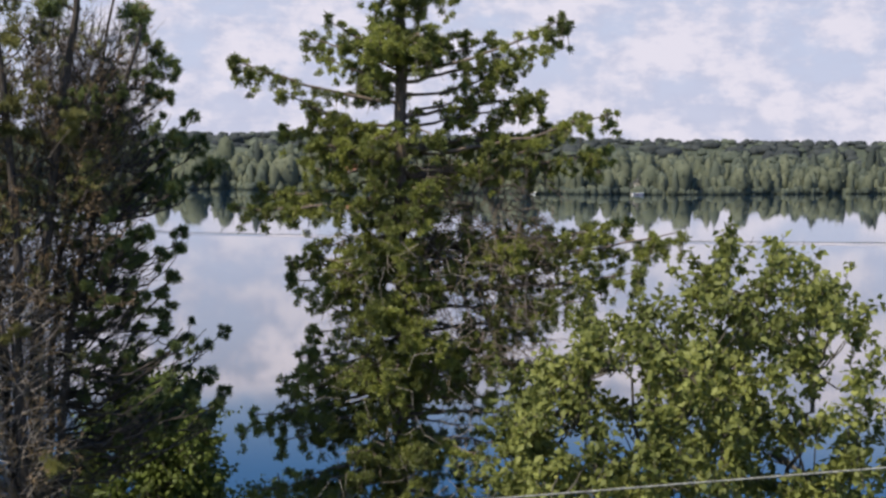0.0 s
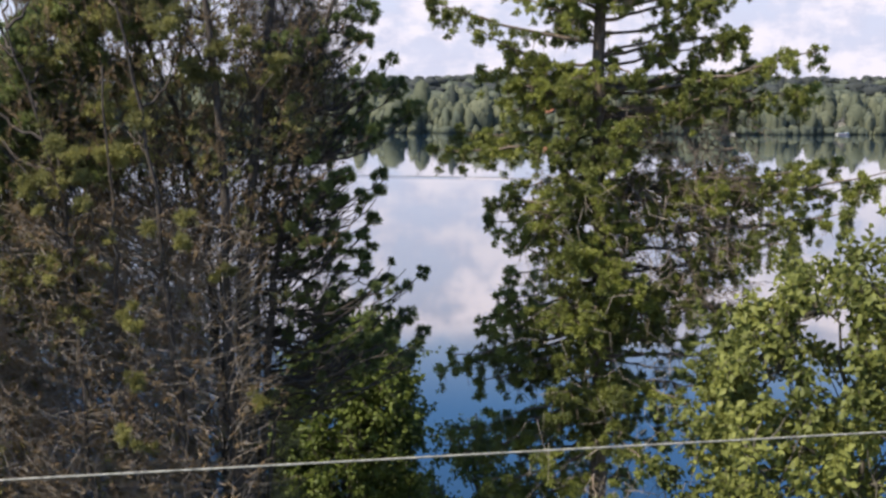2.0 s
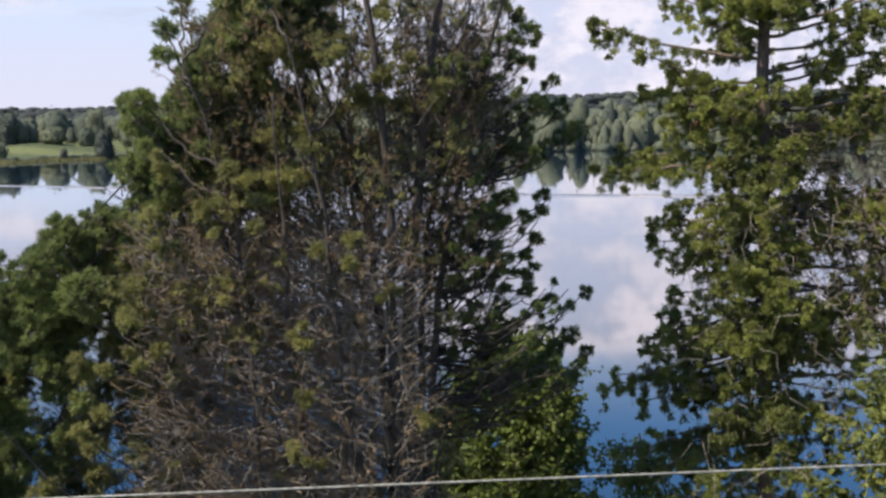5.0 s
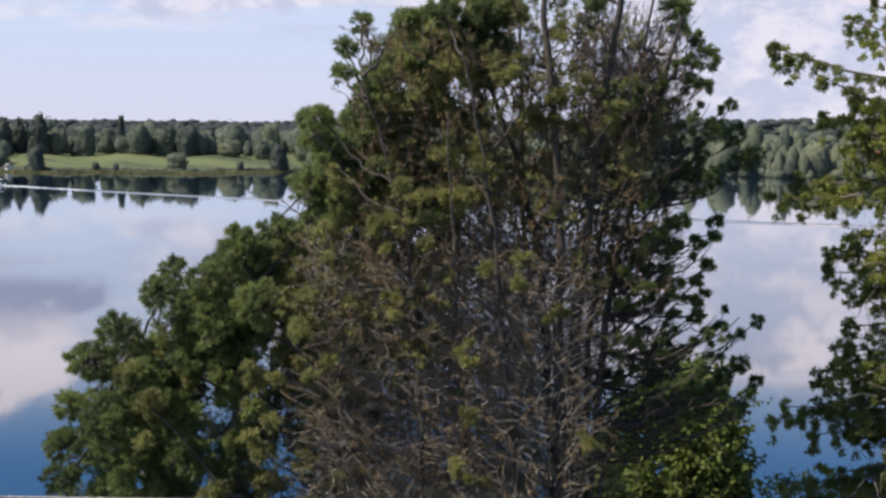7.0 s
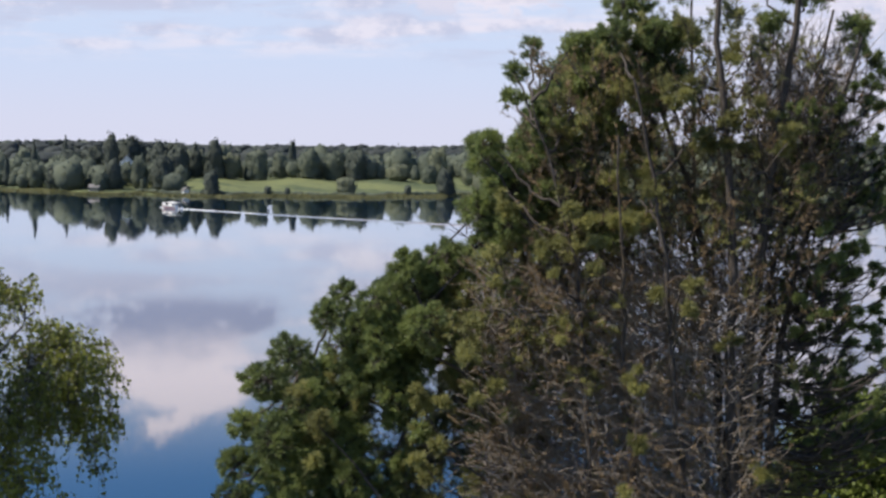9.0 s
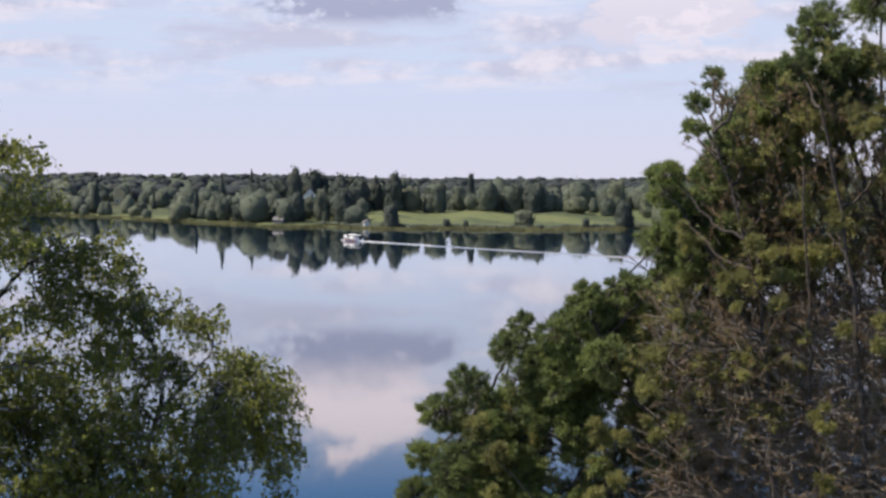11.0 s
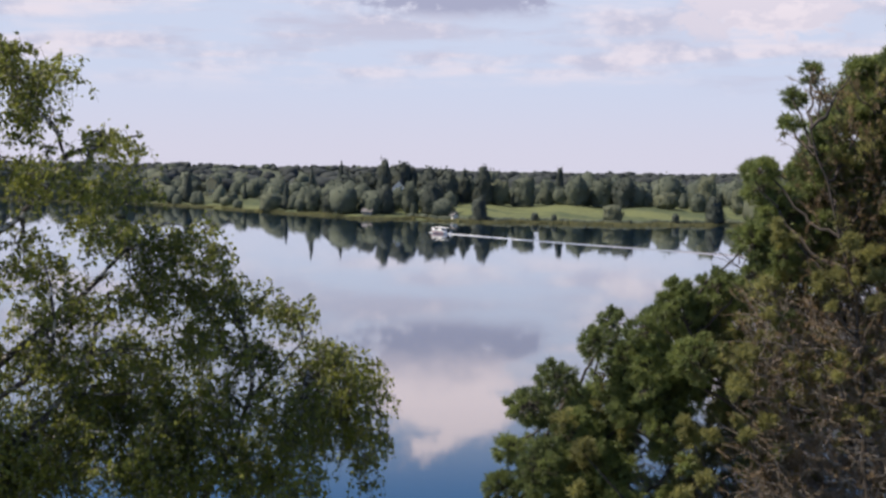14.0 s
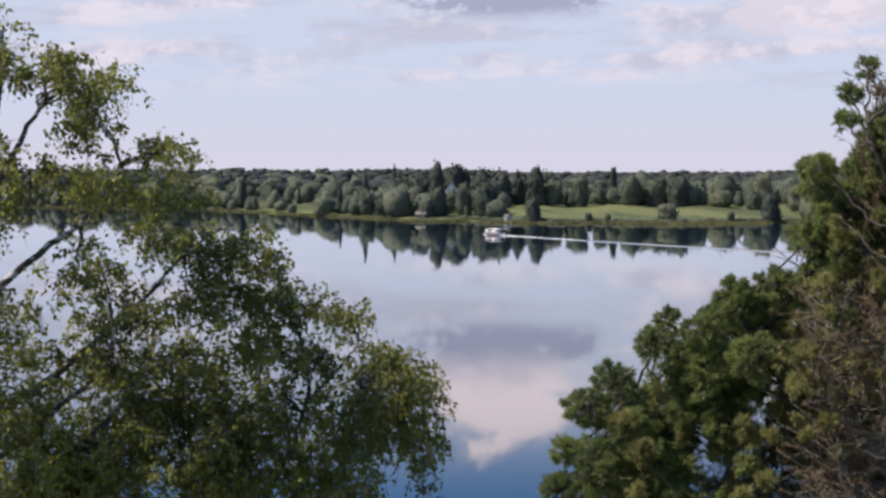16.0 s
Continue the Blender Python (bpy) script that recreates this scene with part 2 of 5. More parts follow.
# ---------------------------------------------------------------- mesh helpers
class Pile:
    """Gathers points and faces, then makes one mesh of them."""

    def __init__(self):
        self.points, self.faces, self.count = [], [], 0

    def add(self, points, faces):
        points = np.asarray(points, float).reshape(-1, 3)
        faces = np.asarray(faces)
        self.points.append(points)
        self.faces.append(faces + self.count)
        self.count += len(points)

    def mesh(self, name, mat, smooth=False):
        me = bpy.data.meshes.new(name)
        pts = np.concatenate(self.points)
        loops = np.concatenate([f.ravel() for f in self.faces])
        sizes = np.concatenate([np.full(len(f), f.shape[1]) for f in self.faces])
        me.vertices.add(len(pts))
        me.vertices.foreach_set("co", pts.ravel())
        me.loops.add(len(loops))
        me.loops.foreach_set("vertex_index", loops.astype(np.int32))
        me.polygons.add(len(sizes))
        me.polygons.foreach_set("loop_start", (np.cumsum(sizes) - sizes).astype(np.int32))
        me.update(calc_edges=True)
        me.materials.append(mat)
        if smooth:
            me.polygons.foreach_set("use_smooth", np.ones(len(sizes), bool))
        return me


def part(name, made, mat, parent, label="", kind="", smooth=False):
    """Links a bmesh or a Pile as one mesh object under its thing."""
    if isinstance(made, Pile):
        me = made.mesh(name, mat, smooth)
    else:
        me = bpy.data.meshes.new(name)
        made.to_mesh(me)
        made.free()
        me.materials.append(mat)
        if smooth:
            for face in me.polygons:
                face.use_smooth = True
    ob = new(name, me)
    ob.parent = parent
    return tagged(ob, label=label, kind=kind)


def unit(v):
    return v / np.maximum(np.linalg.norm(v, axis=-1, keepdims=True), 1e-9)


def tube(pile, path, radii, sides=6):
    path = np.asarray(path, float)
    n = len(path)
    radii = np.broadcast_to(radii, n)
    along = unit(np.gradient(path, axis=0))
    side = unit(np.cross(along, np.array([0.31, 0.17, 0.93]) if abs(along[0][2]) < 0.8 else np.array([1.0, 0.2, 0.1])))
    up = np.cross(along, side)
    ang = np.linspace(0, 2 * math.pi, sides, endpoint=False)
    ring = path[:, None] + radii[:, None, None] * (np.cos(ang)[None, :, None] * side[:, None] + np.sin(ang)[None, :, None] * up[:, None])
    i, j = np.meshgrid(np.arange(n - 1), np.arange(sides), indexing="ij")
    k = (j + 1) % sides
    faces = np.stack([i * sides + j, i * sides + k, (i + 1) * sides + k, (i + 1) * sides + j], -1).reshape(-1, 4)
    pile.add(ring.reshape(-1, 3), faces)


def bend(a, b, lift, steps=6, jitter=0.0):
    """A curved way from a to b, bowed by lift metres upwards."""
    t = np.linspace(0, 1, steps)[:, None]
    path = np.asarray(a) * (1 - t) + np.asarray(b) * t + np.array([0, 0, 1.0]) * (4 * lift * t * (1 - t))
    if jitter:
        wild = rng.normal(0, jitter, path.shape)
        wild[0] = wild[-1] = 0
        path = path + wild
    return path


def blades(pile, at, way, length, width):
    """Thin pointed blades (needles), one triangle each."""
    n = len(at)
    side = unit(np.cross(way, rng.normal(size=(n, 3)))) * (np.broadcast_to(width, n)[:, None] / 2)
    tip = at + way * np.broadcast_to(length, n)[:, None]
    pts = np.stack([at - side, at + side, tip], 1).reshape(-1, 3)
    pile.add(pts, np.arange(3 * n).reshape(-1, 3))


def leaves(pile, at, way, length, width, fold=0.25):
    """Leaves as folded diamonds of two triangles, hanging along way."""
    n = len(at)
    length = np.broadcast_to(length, n)[:, None]
    width = np.broadcast_to(width, n)[:, None]
    side = unit(np.cross(way, rng.normal(size=(n, 3))))
    face = np.cross(way, side)
    mid = at + way * length * 0.42 + face * width * fold
    pts = np.stack([at, mid - side * width / 2, at + way * length, mid + side * width / 2], 1).reshape(-1, 3)
    base = np.arange(n)[:, None] * 4
    pile.add(pts, np.concatenate([base + np.array([[0, 1, 2]]), base + np.array([[0, 2, 3]])]))


def sticks(pile, a, b, rad):
    """Thin straight three-sided twigs from the points a to the points b."""
    a, b = np.broadcast_arrays(np.asarray(a, float), np.asarray(b, float))
    n = len(a)
    along = unit(b - a)
    side = unit(np.cross(along, rng.normal(size=(n, 3)))) * rad
    up = np.cross(along, side)
    off = np.stack([side, -0.5 * side + 0.87 * up, -0.5 * side - 0.87 * up], 1)
    pts = np.concatenate([a[:, None] + off, b[:, None] + off * 0.45], 1).reshape(-1, 3)
    k = np.arange(n)[:, None] * 6
    pile.add(pts, np.concatenate([k + np.array([q]) for q in ((0, 1, 4, 3), (1, 2, 5, 4), (2, 0, 3, 5))]))


def sphere_ways(n):
    return unit(rng.normal(size=(n, 3)))


# ---------------------------------------------------------------- lake and land
def smooth(x, a, b):
    t = np.clip((x - a) / (b - a), 0, 1)
    return t * t * (3 - 2 * t)


SHORE_AZ = (-180, -60, -18, -14, -10, -5, 8, 28, 33, 36, 39, 41, 43.5, 45, 47, 49.5, 53, 60, 80, 180)
SHORE_D = (700, 700, 569, 526, 484, 462, 445, 432, 412, 420, 416, 437, 432, 462, 480, 529, 582, 640, 700, 700)


def shore(az):
    """Distance of the far shore, by degrees to the left of the first view."""
    return np.interp(az, SHORE_AZ, SHORE_D) + 2.0 * np.sin(az * 2.3) + 1.2 * np.sin(az * 5.1 + 1)


def land(az, r):
    """Height of the ground over the lake's level."""
    az, r = np.broadcast_arrays(np.asarray(az, float), np.asarray(r, float))
    near = np.where(r < 14, 9.0, 9.0 - (r - 14) * 0.27)
    near = np.maximum(near, -2.5)
    d = shore(az)
    back = r - d
    field = smooth(az, 27, 31) * smooth(az, 41, 37.5)
    rise = np.where(back < 0, np.maximum(back * 0.15, -2.5), 0.3 * smooth(back, 0, 2) + 0.5 * smooth(back, 2, 12))
    rise = rise + (3.4 - 0.9 * field) * smooth(back, 10, 95)
    hill = 6.6 + 11.0 * smooth(az, 24, 4) + 3.0 * smooth(az, 38, 46) + 2.0 * smooth(az, -8, -18)
    rise = rise + hill * smooth(r, 620, 1650)
    rise = rise + np.where(back > 30, 0.5 * np.sin(az * 1.7 + r * 0.01) + 0.4 * np.sin(r * 0.03), 0)
    return np.where(r < 70, near, rise)


def place(az, r, z=0.0):
    a = np.radians(az)
    return np.stack(np.broadcast_arrays(-np.sin(a) * r, np.cos(a) * r, z), -1)


def build_ground():
    azs = np.concatenate([np.arange(-180, -26, 6.0), np.arange(-26, 70, 0.6), np.arange(70, 180, 6.0)])
    fixed = np.array([0.5, 4, 9, 14, 22, 30, 38, 46, 52, 62, 120, 250])
    behind = np.array([-25, -6, -2, 0, 0.8, 2, 4, 8, 13, 20, 30, 42, 56, 72, 92, 120])
    far_r = np.array([760, 900, 1050, 1250, 1450, 1700, 2200, 3200, 4800])
    rows = []
    for az in azs:
        r = np.concatenate([fixed, shore(az) + behind, np.maximum(far_r, shore(az) + 150 + np.arange(9))])
        z = land(az, r)
        z[-3:] = z[-4]
        rows.append(place(az, r, z))
    grid = np.array(rows)
    n, m = grid.shape[:2]
    pile = Pile()
    i, j = np.meshgrid(np.arange(n), np.arange(m - 1), indexing="ij")
    k = (i + 1) % n
    pile.add(grid.reshape(-1, 3), np.stack([i * m + j, i * m + j + 1, k * m + j + 1, k * m + j], -1).reshape(-1, 4)[:, ::-1])
    pile.add(np.concatenate([[[0, 0, 9.0]], grid[:, 0]]), np.stack([np.zeros(n, int), 1 + (np.arange(n) + 1) % n, 1 + np.arange(n)], -1)[:, ::-1])
    ob = new("ground", pile.mesh("ground", GROUND, True))
    tagged(ob, "grassy bank, meadow and low hills round the lake", "ground", kind="structure")
    lake = Pile()
    ang = np.radians(np.arange(0, 360, 4))
    lake.add(np.stack([np.cos(ang) * 900, np.sin(ang) * 900, np.zeros(90)], -1), np.arange(90).reshape(1, 90))
    ob = new("water", lake.mesh("water", WATER))
    tagged(ob, "calm blue lake water mirroring sky and woods", "lake", kind="structure")


build_ground()


# ---------------------------------------------------------------- far woods
def ball_mesh(level):
    bm = bmesh.new()
    bmesh.ops.create_icosphere(bm, subdivisions=level, radius=1.0)
    ways = np.array([v.co[:] for v in bm.verts])
    faces = np.array([[v.index for v in f.verts] for f in bm.faces])
    bm.free()
    return ways, faces


BALLS = {level: ball_mesh(level) for level in (2, 3)}


def crown_point(kind, w, seed):
    """Where the surface of a far crown, one metre high and wide, lies in the directions w: lumpy, full down to the ground."""
    z = 0.5 + 0.5 * w[:, 2]
    flat = unit(w * np.array([1, 1, 0.0]))
    if kind == "spruce":
        wide = 0.5 * (1 - z) ** 0.75 * (0.82 + 0.18 * np.sin(z * 34))
    elif kind == "column":
        wide = 0.46 * np.sqrt(np.maximum(0, 1 - np.abs(2 * z - 0.75) ** 3 / 1.95)) * (1.0 - 0.3 * z)
    else:
        wide = 0.5 * np.sqrt(np.maximum(0, 1 - np.abs(2 * z - 0.85) ** 2.6 / 1.46))
    lump = np.array([0.34 * noise.noise(Vector(q) * 1.7 + Vector((seed, 0, 0))) + 0.3 * noise.noise(Vector(q) * 4.2 + Vector((0, seed, 0))) for q in w])
    if kind == "spruce":
        lump = lump * 0.5
    out = flat * (wide * (1 + lump))[:, None]
    out[:, 2] = np.maximum(0.0, z * (1 + 0.45 * lump * z))
    return out


def far_crown(kind, n, grain, level=2):
    """Points and faces of one far crown: its lumpy body and n ragged sprays of leaves that break the outline."""
    seed = rng.uniform(0, 50)
    ways, tris = BALLS[level]
    body = crown_point(kind, ways, seed) * 0.95
    w = sphere_ways(n)
    at = crown_point(kind, w, seed) * np.stack([rng.uniform(0.95, 1.09, n)] * 2 + [rng.uniform(0.93, 1.0, n)], -1)
    out = unit(w + rng.normal(0, 0.6, (n, 3)))
    side = unit(np.cross(out, rng.normal(size=(n, 3))))
    up = np.cross(out, side)
    s = (grain * rng.uniform(0.5, 1.2, n))[:, None] / 2
    pts = np.stack([at - side * s, at - up * s * 0.8, at + side * s, at + up * s * 1.1], 1).reshape(-1, 3)
    return ((body, tris), (pts, np.arange(4 * n).reshape(-1, 4)))


def woods(name, label, spots, mat, kinds, sprays):
    """One stand of far trees. spots: az, r, height, width."""
    shapes = [far_crown(k, sprays, 0.12 if sprays > 20 else 0.2) for k in kinds for _ in range(7)]
    pile = Pile()
    for az, r, h, w in spots:
        turn = rng.uniform(0, 6.28)
        c, s = math.cos(turn), math.sin(turn)
        foot = place(az, r, float(land(az, r)) - 0.3)
        for pts, faces in shapes[rng.integers(0, len(shapes))]:
            p = np.stack([(pts[:, 0] * c - pts[:, 1] * s) * w, (pts[:, 0] * s + pts[:, 1] * c) * w, pts[:, 2] * h], -1)
            pile.add(p + foot, faces)
    ob = new(name, pile.mesh(name, mat, True))
    return tagged(ob, label, "woods", kind="stuff")


def wooded(az, back):
    """Whether trees stand so far behind the shore in that direction: the meadow stays open."""
    open_field = (27.5 < az < 39.6) and back < 78
    return not open_field


CLEARINGS = ((-7.52, 30, 0.09), (-7.95, 10, 0.3), (3.97, 56, 0.6), (12.35, 38, 0.12), (49.59, 66, 0.2), (41.85, 54, 0.35), (43.1, 12, 0.6), (39.5, 30, 0.4), (47.9, 60, 0.5))


def build_woods():
    round_spots, pale_spots, meadow_spots, spruce_spots, hill_spots, hill_dark = [], [], [], [], [], []
    for az in np.arange(-24, 66, 0.26):
        for lo, hi in ((0.5, 6), (6, 16), (16, 30), (30, 50), (50, 78), (78, 100), (100, 135), (135, 180)):
            a, back = az + rng.uniform(-0.25, 0.25), rng.uniform(lo, hi)
            if not wooded(a, back) or rng.random() < ((0.2 if back > 6 else 0.0) if a < 27 else 0.45) or (lo < 6 and a > 27 and rng.random() < 0.8):
                continue
            if any(abs(a - c) < half and back < deep for c, deep, half in CLEARINGS):
                continue
            h = (rng.uniform(5.5, 10.0) if a < 27 else rng.uniform(5.5, 9.6)) * (0.8 + 0.3 * math.sin(a * 1.9 + lo) + 0.2 * math.sin(a * 5)) + 1.5
            pick = rng.random()
            if pick < 0.10:
                spruce_spots.append((a, shore(a) + back, h * 1.2, h * rng.uniform(0.35, 0.5)))
            else:
                slim = rng.uniform(0.34, 0.68) if a < 26 else rng.uniform(0.6, 0.98)
                (meadow_spots if a > 27 and pick > 0.25 else pale_spots if pick < (0.75 if a < 27 else 0.5) else round_spots).append((a, shore(a) + back, h * (0.85 if a > 39 else 1.05 if a > 27 else 1), h * slim))
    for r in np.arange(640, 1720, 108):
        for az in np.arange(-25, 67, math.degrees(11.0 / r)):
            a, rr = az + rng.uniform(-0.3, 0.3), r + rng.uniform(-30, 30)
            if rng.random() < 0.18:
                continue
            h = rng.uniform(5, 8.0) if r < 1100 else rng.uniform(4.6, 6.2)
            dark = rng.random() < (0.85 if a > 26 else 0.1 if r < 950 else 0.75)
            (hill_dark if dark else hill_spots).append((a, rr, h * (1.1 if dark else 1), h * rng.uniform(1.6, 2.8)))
    for az in np.arange(-24, 27, 0.16):
        h = rng.uniform(1.6, 3.6)
        bush = (az, float(shore(az)) + rng.uniform(-0.3, 1.2), h, h * rng.uniform(0.9, 1.5))
        (pale_spots if rng.random() < 0.3 else round_spots).append(bush)
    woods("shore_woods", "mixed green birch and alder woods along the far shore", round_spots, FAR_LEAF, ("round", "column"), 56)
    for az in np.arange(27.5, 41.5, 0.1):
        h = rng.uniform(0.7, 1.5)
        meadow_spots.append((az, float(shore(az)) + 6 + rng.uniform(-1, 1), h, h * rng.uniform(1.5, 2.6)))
    woods("meadow_woods", "rounded broadleaved trees behind the meadow, haze-greyed green", meadow_spots, FAR_LEAF, ("round", "round", "column"), 90)
    woods("willow_woods", "pale willows along the far shore, haze-greyed green", pale_spots, FAR_PALE, ("round", "column"), 56)
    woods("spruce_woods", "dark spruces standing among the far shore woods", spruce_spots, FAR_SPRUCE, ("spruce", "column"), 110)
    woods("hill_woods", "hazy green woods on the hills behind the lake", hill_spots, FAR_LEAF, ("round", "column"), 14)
    woods("dark_hill_woods", "dark conifer woods on the distant ridge, blue-grey with haze", hill_dark, HAZED_RIDGE, ("round", "column"), 8)


build_woods()


def far_tree(name, label, kind, az, back, h, w, mat, grain=360, group=""):
    """A far tree that stands out by itself, with a trunk and a crown."""
    r = float(shore(az)) + back
    foot = place(az, r, float(land(az, r)))
    top = new(name)
    top.location = foot
    tagged(top, label, "tree", group)
    crown = Pile()
    size = np.array([w, w, h])
    for pts, faces in far_crown(kind, grain, 0.1, 3):
        crown.add(pts * size, faces)
    part("crown", crown, mat, top, smooth=True)
    trunk = Pile()
    tube(trunk, [(0, 0, -0.4), (0, 0, h * 0.25), (0, 0, h * 0.7)], np.array([0.03, 0.022, 0.01]) * h, 6)
    part("trunk", trunk, SPRUCE_BARK, top)
    return top


def standing_trees():
    shore_group = "small trees along the meadow's shore"
    far_tree("willow_bush", "round pale willow bush alone in the meadow", "round", 32.9, 9, 5.6, 5.6, FAR_PALE, 420)
    far_tree("spruce_sapling", "bushy dark spruce standing on the far shore", "column", 38.47, 3, 7.4, 6.0, FAR_SPRUCE)
    for az, h, w in ((36.14, 3.0, 2.2), (35.34, 2.6, 1.8), (30.31, 3.2, 2.4)):
        far_tree("shore_tree", "small dark tree at the water's edge", "round", az, 3, h, w, FAR_SPRUCE, 160, shore_group)
    far_tree("spruce_sapling", "dark spruce standing at the meadow's edge", "column", 28.75, 4, 9.0, 6.4, FAR_SPRUCE)
    for az, back, h, w, kind in ((42.47, 62, 15.4, 6.4, "column"), (42.05, 70, 12.8, 9.0, "column"), (41.75, 62, 14.6, 9.6, "column"), (41.4, 66, 14.4, 9.4, "column"), (40.6, 60, 13.6, 10.4, "column"), (40.2, 70, 13.0, 10.0, "column"),
                                 (39.8, 66, 12.8, 9.6, "column"), (39.1, 80, 11.6, 6.0, "column"), (38.3, 76, 13.6, 8.0, "column"), (43.2, 70, 11.0, 9.0, "round"), (44.0, 60, 10.5, 9.5, "round"), (35.12, 110, 13.4, 4.4, "column")):
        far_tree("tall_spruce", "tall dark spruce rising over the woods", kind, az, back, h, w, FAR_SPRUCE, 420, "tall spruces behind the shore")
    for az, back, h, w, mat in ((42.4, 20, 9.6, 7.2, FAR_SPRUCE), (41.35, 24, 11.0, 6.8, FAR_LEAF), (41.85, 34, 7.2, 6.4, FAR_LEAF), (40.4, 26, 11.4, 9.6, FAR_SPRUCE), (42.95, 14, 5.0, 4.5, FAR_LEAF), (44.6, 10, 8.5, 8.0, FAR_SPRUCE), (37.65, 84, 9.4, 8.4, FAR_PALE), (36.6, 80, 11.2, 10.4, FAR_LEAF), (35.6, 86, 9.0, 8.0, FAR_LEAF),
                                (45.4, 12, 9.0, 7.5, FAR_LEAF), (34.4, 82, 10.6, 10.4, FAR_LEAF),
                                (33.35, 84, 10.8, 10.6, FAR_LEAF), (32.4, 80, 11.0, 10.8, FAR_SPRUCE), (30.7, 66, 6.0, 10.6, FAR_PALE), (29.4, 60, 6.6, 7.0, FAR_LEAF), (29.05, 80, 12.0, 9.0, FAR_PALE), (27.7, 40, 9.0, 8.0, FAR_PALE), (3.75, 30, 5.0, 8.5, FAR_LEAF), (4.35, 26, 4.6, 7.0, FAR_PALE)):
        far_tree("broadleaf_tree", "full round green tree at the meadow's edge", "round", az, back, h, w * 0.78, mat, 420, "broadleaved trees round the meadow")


standing_trees()


def reeds():
    pile = Pile()
    n = 26000
    az = rng.uniform(26, 64, n)
    back = rng.uniform(-1.6, 2.2, n) + 1.2 * np.sin(az * 3.1)
    r = shore(az) + back
    at = place(az, r, np.maximum(land(az, r), -0.05) - 0.05)
    blades(pile, at, unit(np.array([0, 0, 1.0]) + rng.normal(0, 0.14, (n, 3))), rng.uniform(0.4, 1.0, n), 0.22)
    tagged(new("reed_bed", pile.mesh("reed_bed", REED)), "pale green reeds and grass along the waterline", "reeds", kind="stuff")


reeds()


# ---------------------------------------------------------------- houses and boats on the far shore
def box(bm, x0, x1, y0, y1, z0, z1):
    v = [bm.verts.new((x, y, z)) for z in (z0, z1) for x, y in ((x0, y0), (x1, y0), (x1, y1), (x0, y1))]
    for f in ((3, 2, 1, 0), (4, 5, 6, 7), (0, 1, 5, 4), (1, 2, 6, 5), (2, 3, 7, 6), (3, 0, 4, 7)):
        bm.faces.new([v[i] for i in f])


def house(name, label, az, back, wide, deep, eaves, ridge, wall_mat, roof_mat, turn, windows):
    """A gabled house: walls, two-pitched roof with overhang, chimney and windows."""
    r = float(shore(az)) + back
    foot = place(az, r, float(land(az, r)))
    top = new(name)
    top.matrix_world = pose(foot[0], foot[1], foot[2] - 0.3, 0, 0, az + turn)
    tagged(top, label, "house")
    w, d = wide / 2, deep / 2
    bm = bmesh.new()
    box(bm, -w, w, -d, d, 0, eaves)
    for y in (-d, d):
        g = [bm.verts.new(p) for p in ((-w, y, eaves), (w, y, eaves), (0, y, ridge - 0.06))]
        bm.faces.new(g if y < 0 else g[::-1])
    part("wall", bm, wall_mat, top)
    bm = bmesh.new()
    o = 0.35
    for side in (-1, 1):
        drop = o * (ridge - eaves) / w
        low = [(side * (w + o), -d - o, eaves - drop), (side * (w + o), d + o, eaves - drop), (0, d + o, ridge), (0, -d - o, ridge)]
        a = [bm.verts.new(p) for p in low]
        b = [bm.verts.new((x, y, z + 0.14)) for x, y, z in low]
        bm.faces.new(a)
        bm.faces.new(b[::-1])
        for i in range(4):
            bm.faces.new((a[i], a[(i + 1) % 4], b[(i + 1) % 4], b[i]))
    bmesh.ops.recalc_face_normals(bm, faces=bm.faces)
    roof = part("roof", bm, roof_mat, top)
    bm = bmesh.new()
    box(bm, 0.5, 1.0, -0.25, 0.25, ridge - 0.7, ridge + 0.7)
    part("chimney", bm, ROOF_GREY, roof)
    for x, z in windows:
        bm = bmesh.new()
        box(bm, x - 0.5, x + 0.5, -d - 0.05, -d + 0.02, z - 0.6, z + 0.6)
        frame_ob = part("window", bm, WHITE_PAINT, top)
        bm = bmesh.new()
        box(bm, x - 0.4, x + 0.4, -d - 0.07, -d - 0.04, z - 0.5, z + 0.5)
        part("pane", bm, DARK_GLASS, frame_ob)


